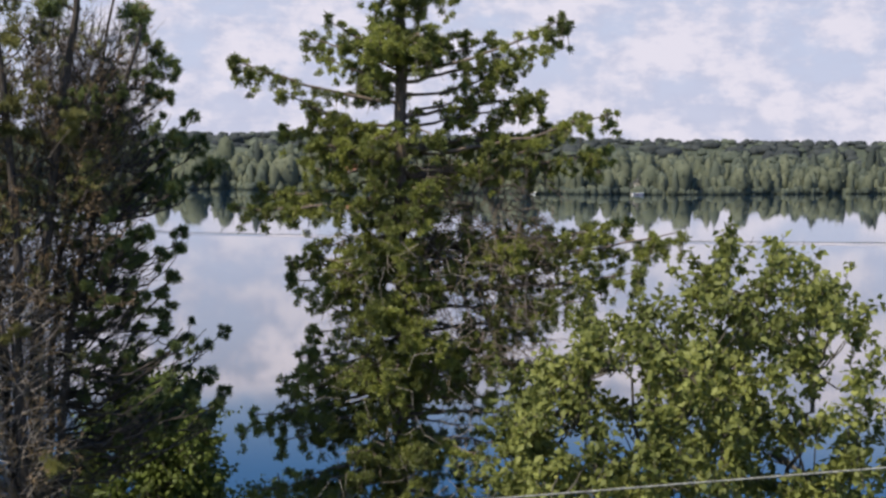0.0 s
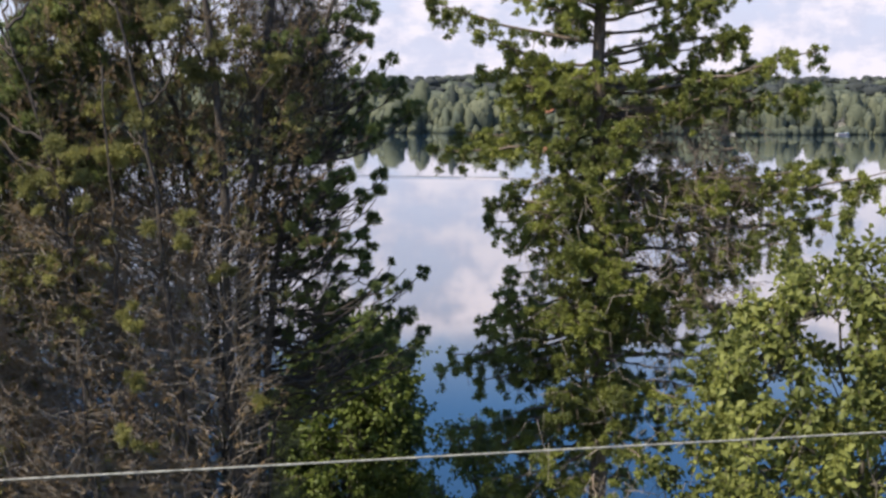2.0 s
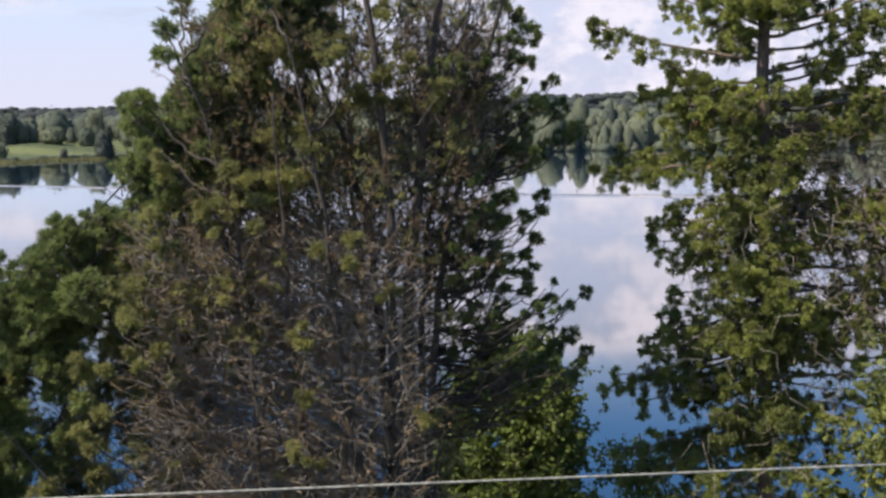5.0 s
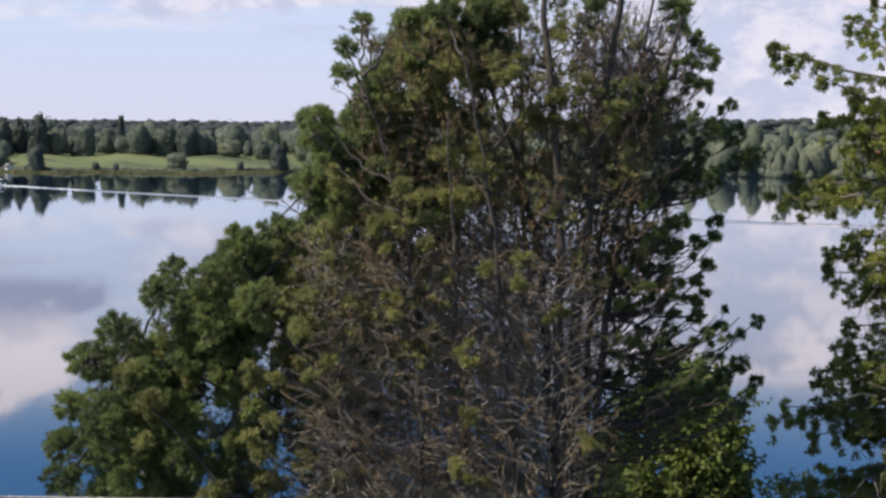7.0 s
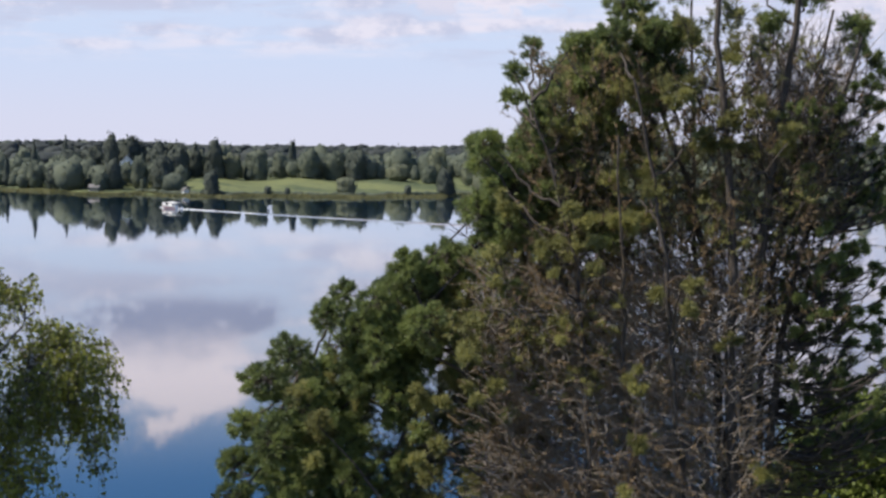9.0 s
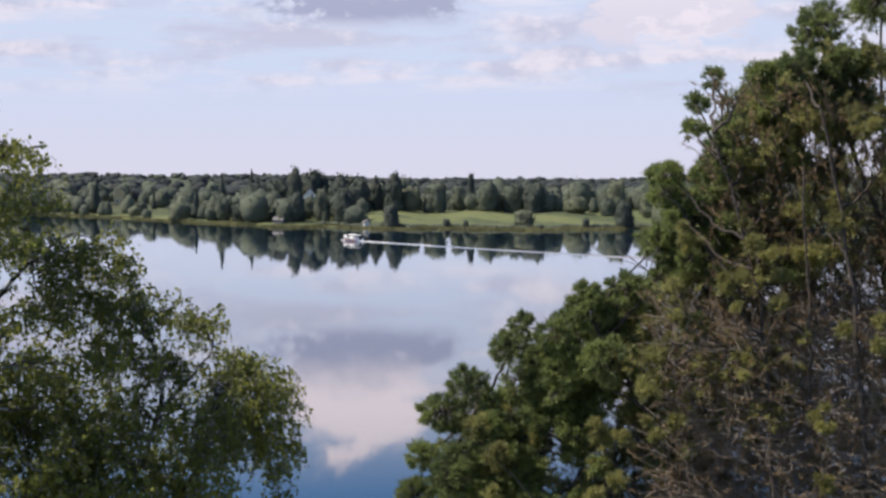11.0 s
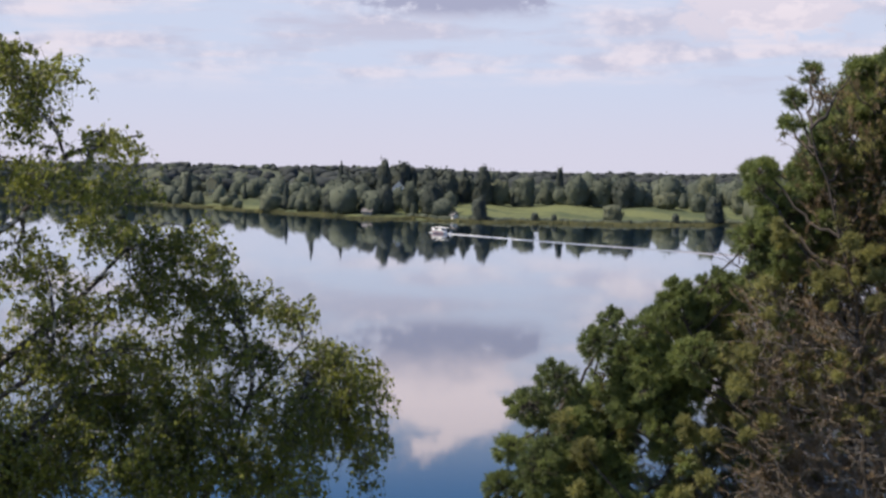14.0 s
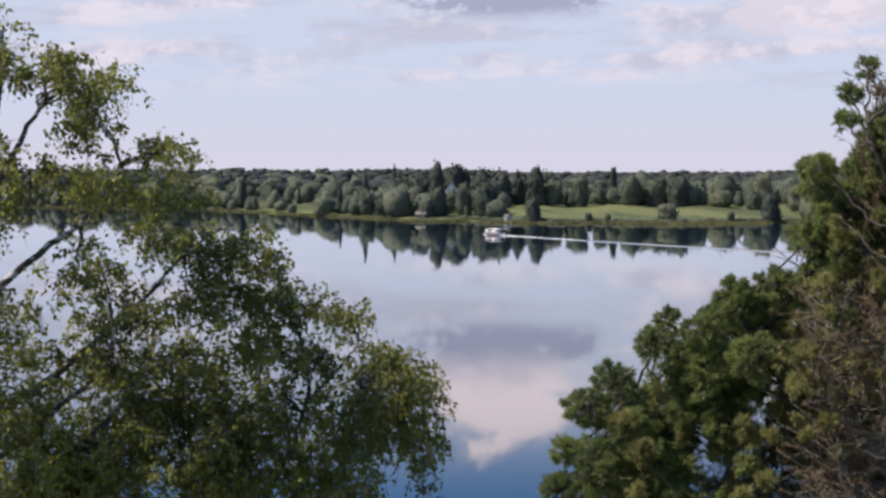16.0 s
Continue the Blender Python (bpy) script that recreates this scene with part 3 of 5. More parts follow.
def shore_houses():
    house("cottage", "white cottage half hidden by trees on the shore", -7.52, 34, 3.6, 5.0, 3.4, 5.0, WHITE_PAINT, ROOF_GREY, 0, ((-0.8, 1.6), (0.8, 1.6)))
    house("boathouse", "weathered grey boathouse behind moored boats", -7.95, 12, 4.0, 4.0, 2.6, 4.2, GREY_WOOD, ROOF_GREY, 0, ((0.0, 1.4),))
    house("farmhouse", "white house with red tiled roof among trees", 3.97, 42, 9.0, 7.0, 4.4, 6.6, WHITE_PAINT, ROOF_RED, 75, ((-2.0, 1.6), (0.0, 1.6), (2.0, 1.6)))
    house("villa", "white house seen between the trees", 12.35, 40, 5.0, 5.0, 4.6, 6.4, WHITE_PAINT, ROOF_GREY, 10, ((-1.0, 1.6), (1.0, 1.6)))
    house("yellow_house", "pale yellow house high among the woods", 49.59, 70, 4.5, 5.0, 5.6, 7.6, YELLOW_PAINT, ROOF_GREY, 0, ((-0.9, 1.8), (0.9, 1.8)))
    house("villa", "white gabled house between round trees", 41.85, 48, 4.6, 5.0, 6.6, 9.2, WHITE_PAINT, ROOF_GREY, 0, ((-0.9, 4.8), (0.9, 4.8)))
    house("bathing_hut", "small pale hut at the water's edge", 39.5, 4, 1.7, 1.9, 1.7, 2.3, WHITE_PAINT, ROOF_GREY, 20, ())
    house("boathouse", "low pale boathouse on a grassy point", 43.1, 13, 3.6, 3.0, 1.5, 2.4, GREY_WOOD, ROOF_GREY, 70, ())


shore_houses()


def motorboat(name, label, x, y, heading, size, cabin=True):
    """An open motorboat: hull with a keel and flared bow, deck, cabin with windows, outboard."""
    top = new(name)
    top.matrix_world = pose(x, y, 0.0, 0, -2.0 if cabin else 0, heading) @ Matrix.Scale(size, 4)
    tagged(top, label, "boat")
    hull = Pile()
    ring = []
    for t in np.linspace(0, 1, 12):
        half = 0.19 * max(0.0, 1 - max(0, t - 0.45) ** 2 / 0.3025) ** 0.8
        sheer = 0.13 + 0.07 * t ** 2
        keel = -0.05 + 0.10 * max(0, t - 0.6) ** 1.5
        px = -0.5 + t
        ring += [(px, -half, sheer), (px, -half * 0.8, keel + 0.06), (px, 0, keel), (px, half * 0.8, keel + 0.06), (px, half, sheer)]
    i, j = np.meshgrid(np.arange(11), np.arange(4), indexing="ij")
    hull.add(ring, np.stack([i * 5 + j, i * 5 + j + 1, (i + 1) * 5 + j + 1, (i + 1) * 5 + j], -1).reshape(-1, 4))
    deck = [(p[0], p[1] * 0.98, p[2] - 0.012) for p in ring]
    hull.add(deck, np.stack([np.arange(11) * 5, np.arange(11) * 5 + 5, np.arange(11) * 5 + 9, np.arange(11) * 5 + 4], -1))
    hull.add(ring[:5], [[0, 1, 2, 3, 4]])
    body = part("hull", hull, WHITE_PAINT, top, smooth=True)
    line = Pile()
    strip = []
    for t in np.linspace(0.02, 0.9, 10):
        half = 0.19 * max(0.0, 1 - max(0, t - 0.45) ** 2 / 0.3025) ** 0.8
        strip += [(t - 0.5, half * 0.93 + 0.006, 0.045), (t - 0.5, half * 0.95 + 0.006, 0.06), (t - 0.5, -half * 0.93 - 0.006, 0.045), (t - 0.5, -half * 0.95 - 0.006, 0.06)]
    for k in (0, 2):
        n = np.arange(9) * 4 + k
        line.add(strip, np.stack([n, n + 4, n + 5, n + 1], -1))
    part("stripe", line, HULL_RED, body, "red stripe along the hull")
    if cabin:
        bm = bmesh.new()
        box(bm, -0.42, 0.12, -0.15, 0.15, 0.225, 0.25)
        bmesh.ops.bevel(bm, geom=bm.edges[:], offset=0.01, segments=2, affect="EDGES")
        part("canopy", bm, WHITE_PAINT, top, "flat white canopy roof")
        for px in (-0.40, 0.09):
            for py in (-0.135, 0.135):
                post = Pile()
                tube(post, [(px, py, 0.12), (px, py, 0.23)], 0.008, 6)
                part("post", post, GREY_WOOD, top)
        bm = bmesh.new()
        box(bm, 0.10, 0.13, -0.14, 0.14, 0.14, 0.225)
        part("windscreen", bm, DARK_GLASS, top)
        bm = bmesh.new()
        box(bm, -0.22, -0.02, -0.12, 0.12, 0.11, 0.19)
        part("seat", bm, WHITE_PAINT, top)
    bm = bmesh.new()
    box(bm, -0.57, -0.49, -0.03, 0.03, 0.08, 0.22)
    bmesh.ops.bevel(bm, geom=bm.edges[:], offset=0.012, segments=2, affect="EDGES")
    motor = part("outboard", bm, BLACK_PLASTIC, top)
    leg = Pile()
    tube(leg, [(-0.53, 0, 0.1), (-0.53, 0, -0.05)], 0.014, 6)
    part("shaft", leg, BLACK_PLASTIC, motor)


def wake_path():
    x = np.array([-222.6, -176, -128, -84, -40, 0, 44, 78, 140])
    y = np.array([261.5, 251, 242, 234.5, 230, 230.5, 234, 240, 256])
    t = np.linspace(0, 8, 240)
    fit_x, fit_y = np.interp(t, np.arange(9), x), np.interp(t, np.arange(9), y)
    for _ in range(30):
        fit_x[1:-1] = (fit_x[:-2] + fit_x[2:]) / 2
        fit_y[1:-1] = (fit_y[:-2] + fit_y[2:]) / 2
    return np.stack([fit_x, fit_y, 0 * fit_x], -1)


def boats():
    motorboat("motorboat", "white canopied motorboat speeding over the calm lake", -219.8, 260.9, 168.0, 6.6)
    motorboat("rowing_boat", "white boat moored at the far shore", *place(-8.06, float(shore(-8.06)) - 4)[:2], 20.0, 4.4, False)
    motorboat("rowing_boat", "small white boat drawn up by the reeds", *place(-3.76, float(shore(-3.76)) - 3)[:2], 75.0, 3.6, False)
    way = wake_path()
    along = unit(np.gradient(way, axis=0))
    out = np.stack([-along[:, 1], along[:, 0], 0 * along[:, 0]], -1)
    run = np.concatenate([[0], np.cumsum(np.linalg.norm(np.diff(way, axis=0), axis=1))])
    wide = 2.0 + 0.007 * run
    pile = Pile()
    cross = np.linspace(-1, 1, 25)
    high = 0.04 * wide * (1 + 0.15 * np.sin(run * 0.35) + 0.1 * np.sin(run * 0.9))
    crest = np.sqrt(np.maximum(0, 1.02 - np.abs(cross)) ** 2 + 0.0004)
    grid = way[:, None] + out[:, None] * (cross[None, :, None] * wide[:, None, None])
    grid[:, :, 2] = 0.004 + np.maximum(crest[None] * high[:, None], -0.0)
    i, j = np.meshgrid(np.arange(239), np.arange(24), indexing="ij")
    pile.add(grid.reshape(-1, 3), np.stack([i * 25 + j, i * 25 + j + 1, (i + 1) * 25 + j + 1, (i + 1) * 25 + j], -1).reshape(-1, 4))
    tagged(new("wake", pile.mesh("wake", WATER, True)), "long smooth wake ridge behind the motorboat", "wake", kind="structure")
    foam = Pile()
    n = 1500
    t = rng.random(n) ** 1.6
    i = np.minimum((t * 36).astype(int), 238)
    at = way[i] + along[i] * rng.uniform(-1, 1, (n, 1)) + out[i] * (rng.normal(0, 0.35, (n, 1)) * (0.6 + 1.2 * t[:, None]))
    at[:, 2] = 0.02 + 0.14 * rng.random(n) * (1 - t) ** 2
    s = rng.uniform(0.12, 0.4, n)[:, None] * (1 - 0.6 * t[:, None])
    a = np.array([1.0, 0, 0]) * s
    b = np.array([0, 1.0, 0]) * s
    c = np.array([0, 0, 0.35]) * s
    pts = np.stack([at - a, at - b, at + a, at + b, at + c], 1).reshape(-1, 3)
    k = np.arange(n)[:, None] * 5
    foam.add(pts, np.concatenate([k + np.array([[0, 1, 4]]), k + np.array([[1, 2, 4]]), k + np.array([[2, 3, 4]]), k + np.array([[3, 0, 4]])]))
    tagged(new("wake_foam", foam.mesh("wake_foam", FOAM)), "white foam thrown up behind the motorboat", "foam", kind="stuff")


boats()


# ---------------------------------------------------------------- near trees
class Spot:
    """A tree's own frame: lateral (to the right), away, and height against the eye."""

    def __init__(self, az, r):
        a = radians(az)
        self.right = np.array([math.cos(a), math.sin(a), 0.0])
        self.away = np.array([-math.sin(a), math.cos(a), 0.0])
        self.foot = place(az, r, float(land(az, r)))
        self.origin = np.array([self.foot[0], self.foot[1], EYE])

    def bear(self, s, d, z):
        """A place at depth d on the same bearing from the eye as (s, z) at depth nought."""
        k = 1 + d / np.linalg.norm(self.foot[:2])
        return self.at(s * k, d, z * k)

    def at(self, s, d, z):
        s, d, z = np.broadcast_arrays(s, d, z)
        return self.origin + s[..., None] * self.right + d[..., None] * self.away + z[..., None] * np.array([0, 0, 1.0])


def envelope(profile, n, deep, rough=0.0):
    """n places in a crown whose half widths to the left and right follow profile: rows (height, left, right)."""
    prof = np.array(profile, float)
    zs = np.linspace(prof[0, 0], prof[-1, 0], 200)
    lw, rw = np.interp(zs, prof[:, 0], prof[:, 1]), np.interp(zs, prof[:, 0], prof[:, 2])
    weight = (lw + rw) ** 1.3
    z = rng.choice(zs, n, p=weight / weight.sum()) + rng.uniform(-0.05, 0.05, n)
    phi = rng.uniform(0, 2 * math.pi, n)
    rad = np.where(rng.random(n) < 0.3, np.sqrt(rng.uniform(0.05, 0.8, n)), rng.uniform(0.82, 1.0, n))
    l, r = np.interp(z, prof[:, 0], prof[:, 1]), np.interp(z, prof[:, 0], prof[:, 2])
    mid, half = (r - l) / 2, (r + l) / 2
    rad = rad * (1 - rough * (0.5 + 0.5 * np.sin(phi * 4 + z * 7) * np.cos(phi * 3 - z * 5)))
    s = mid + np.cos(phi) * half * rad
    d = np.sin(phi) * np.minimum(half, 2.4) * deep * rad
    return s, d, z


def tree(name, label, category="tree", group=""):
    ob = new(name)
    return tagged(ob, label, category, group)


def stems_part(top, spot, rows, mat):
    """Stems: rows of (foot s, foot d, low s, low z, top s, top d, top z, radius)."""
    ways = []
    for s0, d0, s1, z1, s2, d2, z2, rad in rows:
        ground = spot.foot[2] - EYE
        a, b, c = spot.at(s0, d0, ground - 0.2), spot.at(s1, (d0 + d2) / 2, z1), spot.at(s2, d2, z2)
        t = np.linspace(0, 1, 14)[:, None]
        path = np.where(t < 0.5, a * (1 - 2 * t) + b * 2 * t, b * (2 - 2 * t) + c * (2 * t - 1))
        path[1:-1] = (path[:-2] + path[1:-1] * 2 + path[2:]) / 4 + rng.normal(0, 0.035, (12, 3))
        pile = Pile()
        tube(pile, path, np.linspace(rad, rad * 0.22, 14), 9)
        part("stem" if len(rows) > 1 else "trunk", pile, mat, top, smooth=True)
        ways.append(path)
    return np.concatenate(ways)


def limbs_parts(top, stem_pts, centres, count, mat, droop=0.4, rad=0.035):
    """Main limbs that leave the stems, with side branches to every cluster of leaves."""
    picks = [int(np.argmax(np.linalg.norm(centres - centres.mean(0), axis=1)))]
    dist = np.linalg.norm(centres - centres[picks[0]], axis=1)
    while len(picks) < count:
        picks.append(int(np.argmax(dist)))
        dist = np.minimum(dist, np.linalg.norm(centres - centres[picks[-1]], axis=1))
    owner = np.argmin(np.linalg.norm(centres[:, None] - centres[picks][None], axis=2), axis=1)
    for k, i in enumerate(picks):
        tip = centres[i]
        flat = np.linalg.norm(stem_pts[:, :2] - tip[:2], axis=1)
        want = tip[2] - droop * flat
        root = stem_pts[int(np.argmin(flat * 0.5 + np.abs(stem_pts[:, 2] - want)))]
        path = bend(root, tip, rng.uniform(-0.12, 0.08) * np.linalg.norm(tip - root), 8, 0.02)
        pile = Pile()
        size = rad * (0.5 + 0.35 * np.linalg.norm(tip - root) / 2)
        tube(pile, path, np.linspace(size, 0.006, 8), 6)
        for j in np.nonzero(owner == k)[0]:
            if j == i:
                continue
            gap = np.linalg.norm(path - centres[j], axis=1) + 0.6 * np.linspace(0, 1, 8)
            start = path[int(np.argmin(gap))]
            tube(pile, bend(start, centres[j], rng.uniform(-0.1, 0.05), 5, 0.015), np.linspace(0.009, 0.004, 5), 4)
        part("limb", pile, mat, top, smooth=True)


def twig_web(top, at, way, mat, dryness, reach=0.65, rad=0.0058):
    """Bare crooked twigs, each of three straight bits, with withered needles here and there."""
    pile, dry = Pile(), Pile()
    n = len(at)
    way = unit(way)
    size = rng.uniform(0.2, reach, n)[:, None] / 3
    a = at
    for k in range(3):
        b = a + way * size
        sticks(pile, a, b, rad * (1 - 0.28 * k))
        some = np.repeat(np.nonzero(rng.random(n) < dryness)[0], 8)
        t = rng.random((len(some), 1))
        if len(some):
            blades(dry, a[some] * t + b[some] * (1 - t), unit(way[some] + sphere_ways(len(some))), rng.uniform(0.04, 0.08, len(some)), 0.009)
        a, way = b, unit(way + rng.normal(0, 0.3, (n, 3)))
    part("dead_brushwood", pile, mat, top, "bare grey-brown dead twigs", "stuff")
    if dryness:
        part("withered_foliage", dry, DRY_NEEDLE, top, "withered brown needles", "stuff")


def crooked(spot, points, d0, d1, n=22):
    """A smooth crooked way through points (lateral, height) of a tree's frame, drifting from depth d0 to d1."""
    pts = np.array(points, float)
    t = np.linspace(0, len(pts) - 1, n)
    s, z = np.interp(t, np.arange(len(pts)), pts[:, 0]), np.interp(t, np.arange(len(pts)), pts[:, 1])
    for _ in range(3):
        s[1:-1], z[1:-1] = (s[:-2] + 2 * s[1:-1] + s[2:]) / 4, (z[:-2] + 2 * z[1:-1] + z[2:]) / 4
    wild = rng.normal(0, 0.016, (2, n))
    return spot.at(s + wild[0], np.linspace(d0, d1, n) + wild[1], z)


def needle_shoots(pile, ends, ways, per, length, width, spread=1.0):
    """Bushy shoots: per needles round each end, leaning along ways."""
    n = len(ends) * per
    way, ball = np.repeat(ways, per, axis=0), sphere_ways(n)
    at = np.repeat(ends, per, axis=0) - way * (rng.random((n, 1)) * length * 0.9) + ball * 0.012
    blades(pile, at, unit(way * 0.8 + ball * spread), rng.uniform(0.75, 1.15, n) * length, width)


def needle_head(pile, hold, c, r, squash=0.85, per=32, closeness=0.085, long=0.05, wide=0.0112):
    """A rounded head of shoots whose tips make a lumpy shell round c."""
    k = int(6 + 9.5 * (r / closeness) ** 2)
    w = unit(sphere_ways(k) + np.array([0, 0, 0.25]))
    lump = 0.82 + 0.16 * np.sin(w[:, 0] * 5 + c[0] * 9) * np.cos(w[:, 2] * 6 + c[2] * 7) + rng.uniform(-0.16, 0.06, k)
    ends = c + w * (r * lump)[:, None] * np.array([1, 1, squash])
    if r > 0.16:
        sticks(hold, c + w * r * 0.1, ends, 0.0045)
    needle_shoots(pile, ends, w, per, long, wide)


def pine_tree():
    reseed(101)
    spot = Spot(16.95, 13.0)
    top = tree("pine_tree", "broad many-stemmed pine with tufted needles and bare twigs", "pine")
    ground = spot.foot[2] - EYE - 0.2
    ways = []
    for foot, d0, d1, rad, points in (
            (-0.05, 0.1, 0.3, 0.085, ((-0.1, -3.54), (-0.2, -2.21), (-0.25, -1.07), (-0.62, -0.1), (-0.9, 0.9))),
            (0.05, 0.0, -0.2, 0.11, ((0.09, -3.53), (0.04, -2.2), (0.15, -0.9), (0.39, 1.07), (0.45, 1.75))),
            (-0.2, -0.3, -0.6, 0.062, ((-0.45, -3.55), (-0.52, -2.55), (-0.59, -1.78), (-0.75, -0.37), (-0.95, 0.6))),
            (-0.45, -0.5, -0.9, 0.042, ((-1.31, -3.59), (-1.32, -2.69), (-1.4, -1.31), (-1.62, -0.38), (-1.85, 0.4))),
            (-0.35, -0.2, -0.6, 0.046, ((-0.89, -3.46), (-0.96, -2.57), (-1.03, -1.68), (-1.01, -1.08), (-1.1, 0.1))),
            (0.12, 0.2, 0.1, 0.07, ((0.26, -3.52), (0.31, -2.25), (0.44, -1.16), (0.82, 0.44), (0.98, 1.0))),
            (0.0, -0.2, -0.4, 0.1, ((0.01, -3.53), (-0.09, -2.26), (-0.07, -0.9), (-0.24, 0.91), (-0.3, 1.75))),
            (0.1, 0.4, 0.8, 0.06, ((0.18, -3.5), (0.2, -2.2), (0.3, -1.0), (0.6, 0.3), (0.75, 1.3))),
            (-0.1, 0.3, 0.9, 0.055, ((-0.3, -3.5), (-0.36, -2.2), (-0.45, -0.9), (-0.5, 0.5), (-0.55, 1.5))),
            (-0.5, 0.1, 0.2, 0.055, ((-1.9, -3.7), (-2.9, -2.9), (-3.7, -2.5), (-4.3, -2.2))),
            (-0.4, -0.2, -0.5, 0.05, ((-1.7, -3.6), (-2.3, -2.6), (-2.7, -1.8), (-3.1, -1.25))),
            (-0.4, 0.3, 0.6, 0.05, ((-1.2, -3.6), (-1.7, -2.3), (-2.0, -1.0), (-2.1, 0.1), (-2.0, 0.7))),
            (0.2, 0.1, 0.3, 0.028, ((0.3, -3.2), (0.48, -2.92), (0.85, -2.97), (1.28, -2.9), (1.7, -2.67)))):
        low = np.interp(0.5, (0, 1), (foot, points[0][0]))
        path = crooked(spot, ((foot, ground), (low, (ground + points[0][1]) / 2), *points), d0 - 0.2, d1 - (0.55 if points[0][0] > -1.0 else 0.1))
        pile = Pile()
        tube(pile, path, np.linspace(1, 0.42, len(path)) ** 1.9 * rad, 9)
        part("stem", pile, PINE_BARK, top, smooth=True)
        ways.append(path)
    stems = np.concatenate(ways)
    # rounded heads of foliage: lateral, height, radius
    low_heads = [(-4.79, -2.4, 0.27), (-5.02, -2.82, 0.22), (-5.0, -3.28, 0.24), (-5.05, -3.63, 0.22), (-4.38, -2.13, 0.26), (-4.21, -2.62, 0.32), (-4.5, -2.91, 0.3), (-4.27, -3.25, 0.32),
                 (-3.87, -3.35, 0.3), (-3.98, -2.95, 0.27), (-3.97, -1.72, 0.22), (-3.8, -1.52, 0.18), (-3.71, -1.83, 0.22), (-3.54, -2.2, 0.32), (-3.2, -1.05, 0.14), (-3.06, -1.15, 0.15),
                 (-3.37, -1.34, 0.2), (-3.46, -1.52, 0.22), (-3.11, -1.42, 0.28), (-3.4, -1.85, 0.3), (-3.49, -2.08, 0.27), (-2.94, -1.73, 0.3), (-3.29, -2.36, 0.3), (-2.83, -1.25, 0.26), (-2.69, -1.08, 0.23)]
    high_heads = [(-2.45, 0.03, 0.14), (-2.28, 0.05, 0.17), (-2.42, -0.2, 0.21), (-2.17, -0.39, 0.3), (-2.4, -0.61, 0.25), (-2.2, -0.83, 0.3), (-1.83, -0.55, 0.26), (-1.95, -0.22, 0.28),
                  (-1.81, 0.24, 0.25), (-1.95, 0.91, 0.14), (-2.13, 0.72, 0.13), (-2.15, 0.48, 0.13), (-1.68, 1.02, 0.13), (-1.44, 0.96, 0.2), (-1.25, 1.1, 0.2), (-1.06, 0.8, 0.22), (-1.46, 0.59, 0.22),
                  (-0.85, 1.07, 0.22), (-0.56, 1.1, 0.22), (-0.76, 0.7, 0.25), (-1.3, 0.22, 0.25), (-2.5, -0.94, 0.18), (0.91, 1.15, 0.17), (0.23, 1.17, 0.15), (-1.1, 1.5, 0.28), (-0.57, 1.62, 0.32), (0.01, 1.72, 0.32), (0.49, 1.5, 0.28)]
    # lit tufts standing out on the near face, sunlight put into their paler needles
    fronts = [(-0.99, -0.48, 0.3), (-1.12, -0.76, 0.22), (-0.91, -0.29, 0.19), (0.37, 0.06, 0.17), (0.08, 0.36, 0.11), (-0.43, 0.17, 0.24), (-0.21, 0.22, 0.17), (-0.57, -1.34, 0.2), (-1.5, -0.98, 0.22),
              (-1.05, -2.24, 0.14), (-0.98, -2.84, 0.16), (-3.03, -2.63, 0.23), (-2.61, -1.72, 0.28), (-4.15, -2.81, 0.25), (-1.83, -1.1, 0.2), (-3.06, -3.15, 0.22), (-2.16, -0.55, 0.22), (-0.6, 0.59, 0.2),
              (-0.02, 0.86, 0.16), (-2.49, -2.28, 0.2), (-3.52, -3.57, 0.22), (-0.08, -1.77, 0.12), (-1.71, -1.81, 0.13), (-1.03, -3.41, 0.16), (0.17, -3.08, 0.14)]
    # dark balls of needles at the ends of bare twigs, on the thin side
    balls = [(1.28, 0.64, 0.16), (1.19, 0.8, 0.1), (1.02, 0.91, 0.11), (1.53, 0.21, 0.07), (1.44, 0.16, 0.05), (1.27, 0.39, 0.1), (1.14, 0.44, 0.09), (1.37, -0.02, 0.13), (1.56, -0.08, 0.14), (1.75, -0.26, 0.13),
             (1.62, -0.34, 0.13), (1.21, -0.51, 0.14), (1.08, -0.41, 0.12), (1.43, -0.88, 0.08), (1.4, -1.03, 0.08), (1.34, -1.3, 0.09), (1.24, -1.48, 0.08), (1.28, -1.79, 0.09), (1.83, -1.83, 0.085), (1.68, -1.96, 0.065)]
    low_balls = [(1.49, -1.89, 0.065), (1.36, -1.96, 0.075), (1.68, -2.26, 0.12), (1.84, -2.42, 0.09), (1.79, -2.54, 0.075), (1.53, -2.37, 0.12), (1.27, -2.49, 0.1), (1.1, -2.17, 0.1), (1.04, -1.79, 0.08), (1.66, -2.7, 0.12),
                 (1.33, -2.72, 0.12), (1.06, -2.61, 0.1), (0.9, -2.39, 0.1), (0.84, -2.18, 0.08), (1.17, -2.78, 0.1), (0.96, -2.72, 0.09), (0.73, -1.96, 0.06), (1.14, -1.63, 0.06), (1.23, -1.09, 0.08), (1.02, -0.93, 0.08)]
    fresh, aged_and_lit, hold = Pile(), Pile(), Pile()
    tips = []
    for hs, hz, hr in low_heads + high_heads:
        hs = hs + 0.05 if hz < -2.3 else hs - 0.06
        for layer in (-0.45, 0.5):
            jog = rng.normal(0, 0.05, 3)
            c = spot.bear(hs + jog[0] + (0.1 if layer > 0 else 0.0), layer + jog[1] * 4, hz + jog[2] - (0.06 if layer > 0 else 0.0))
            needle_head(fresh, hold, c, hr, 0.85, 32 if layer < 0 else 10)
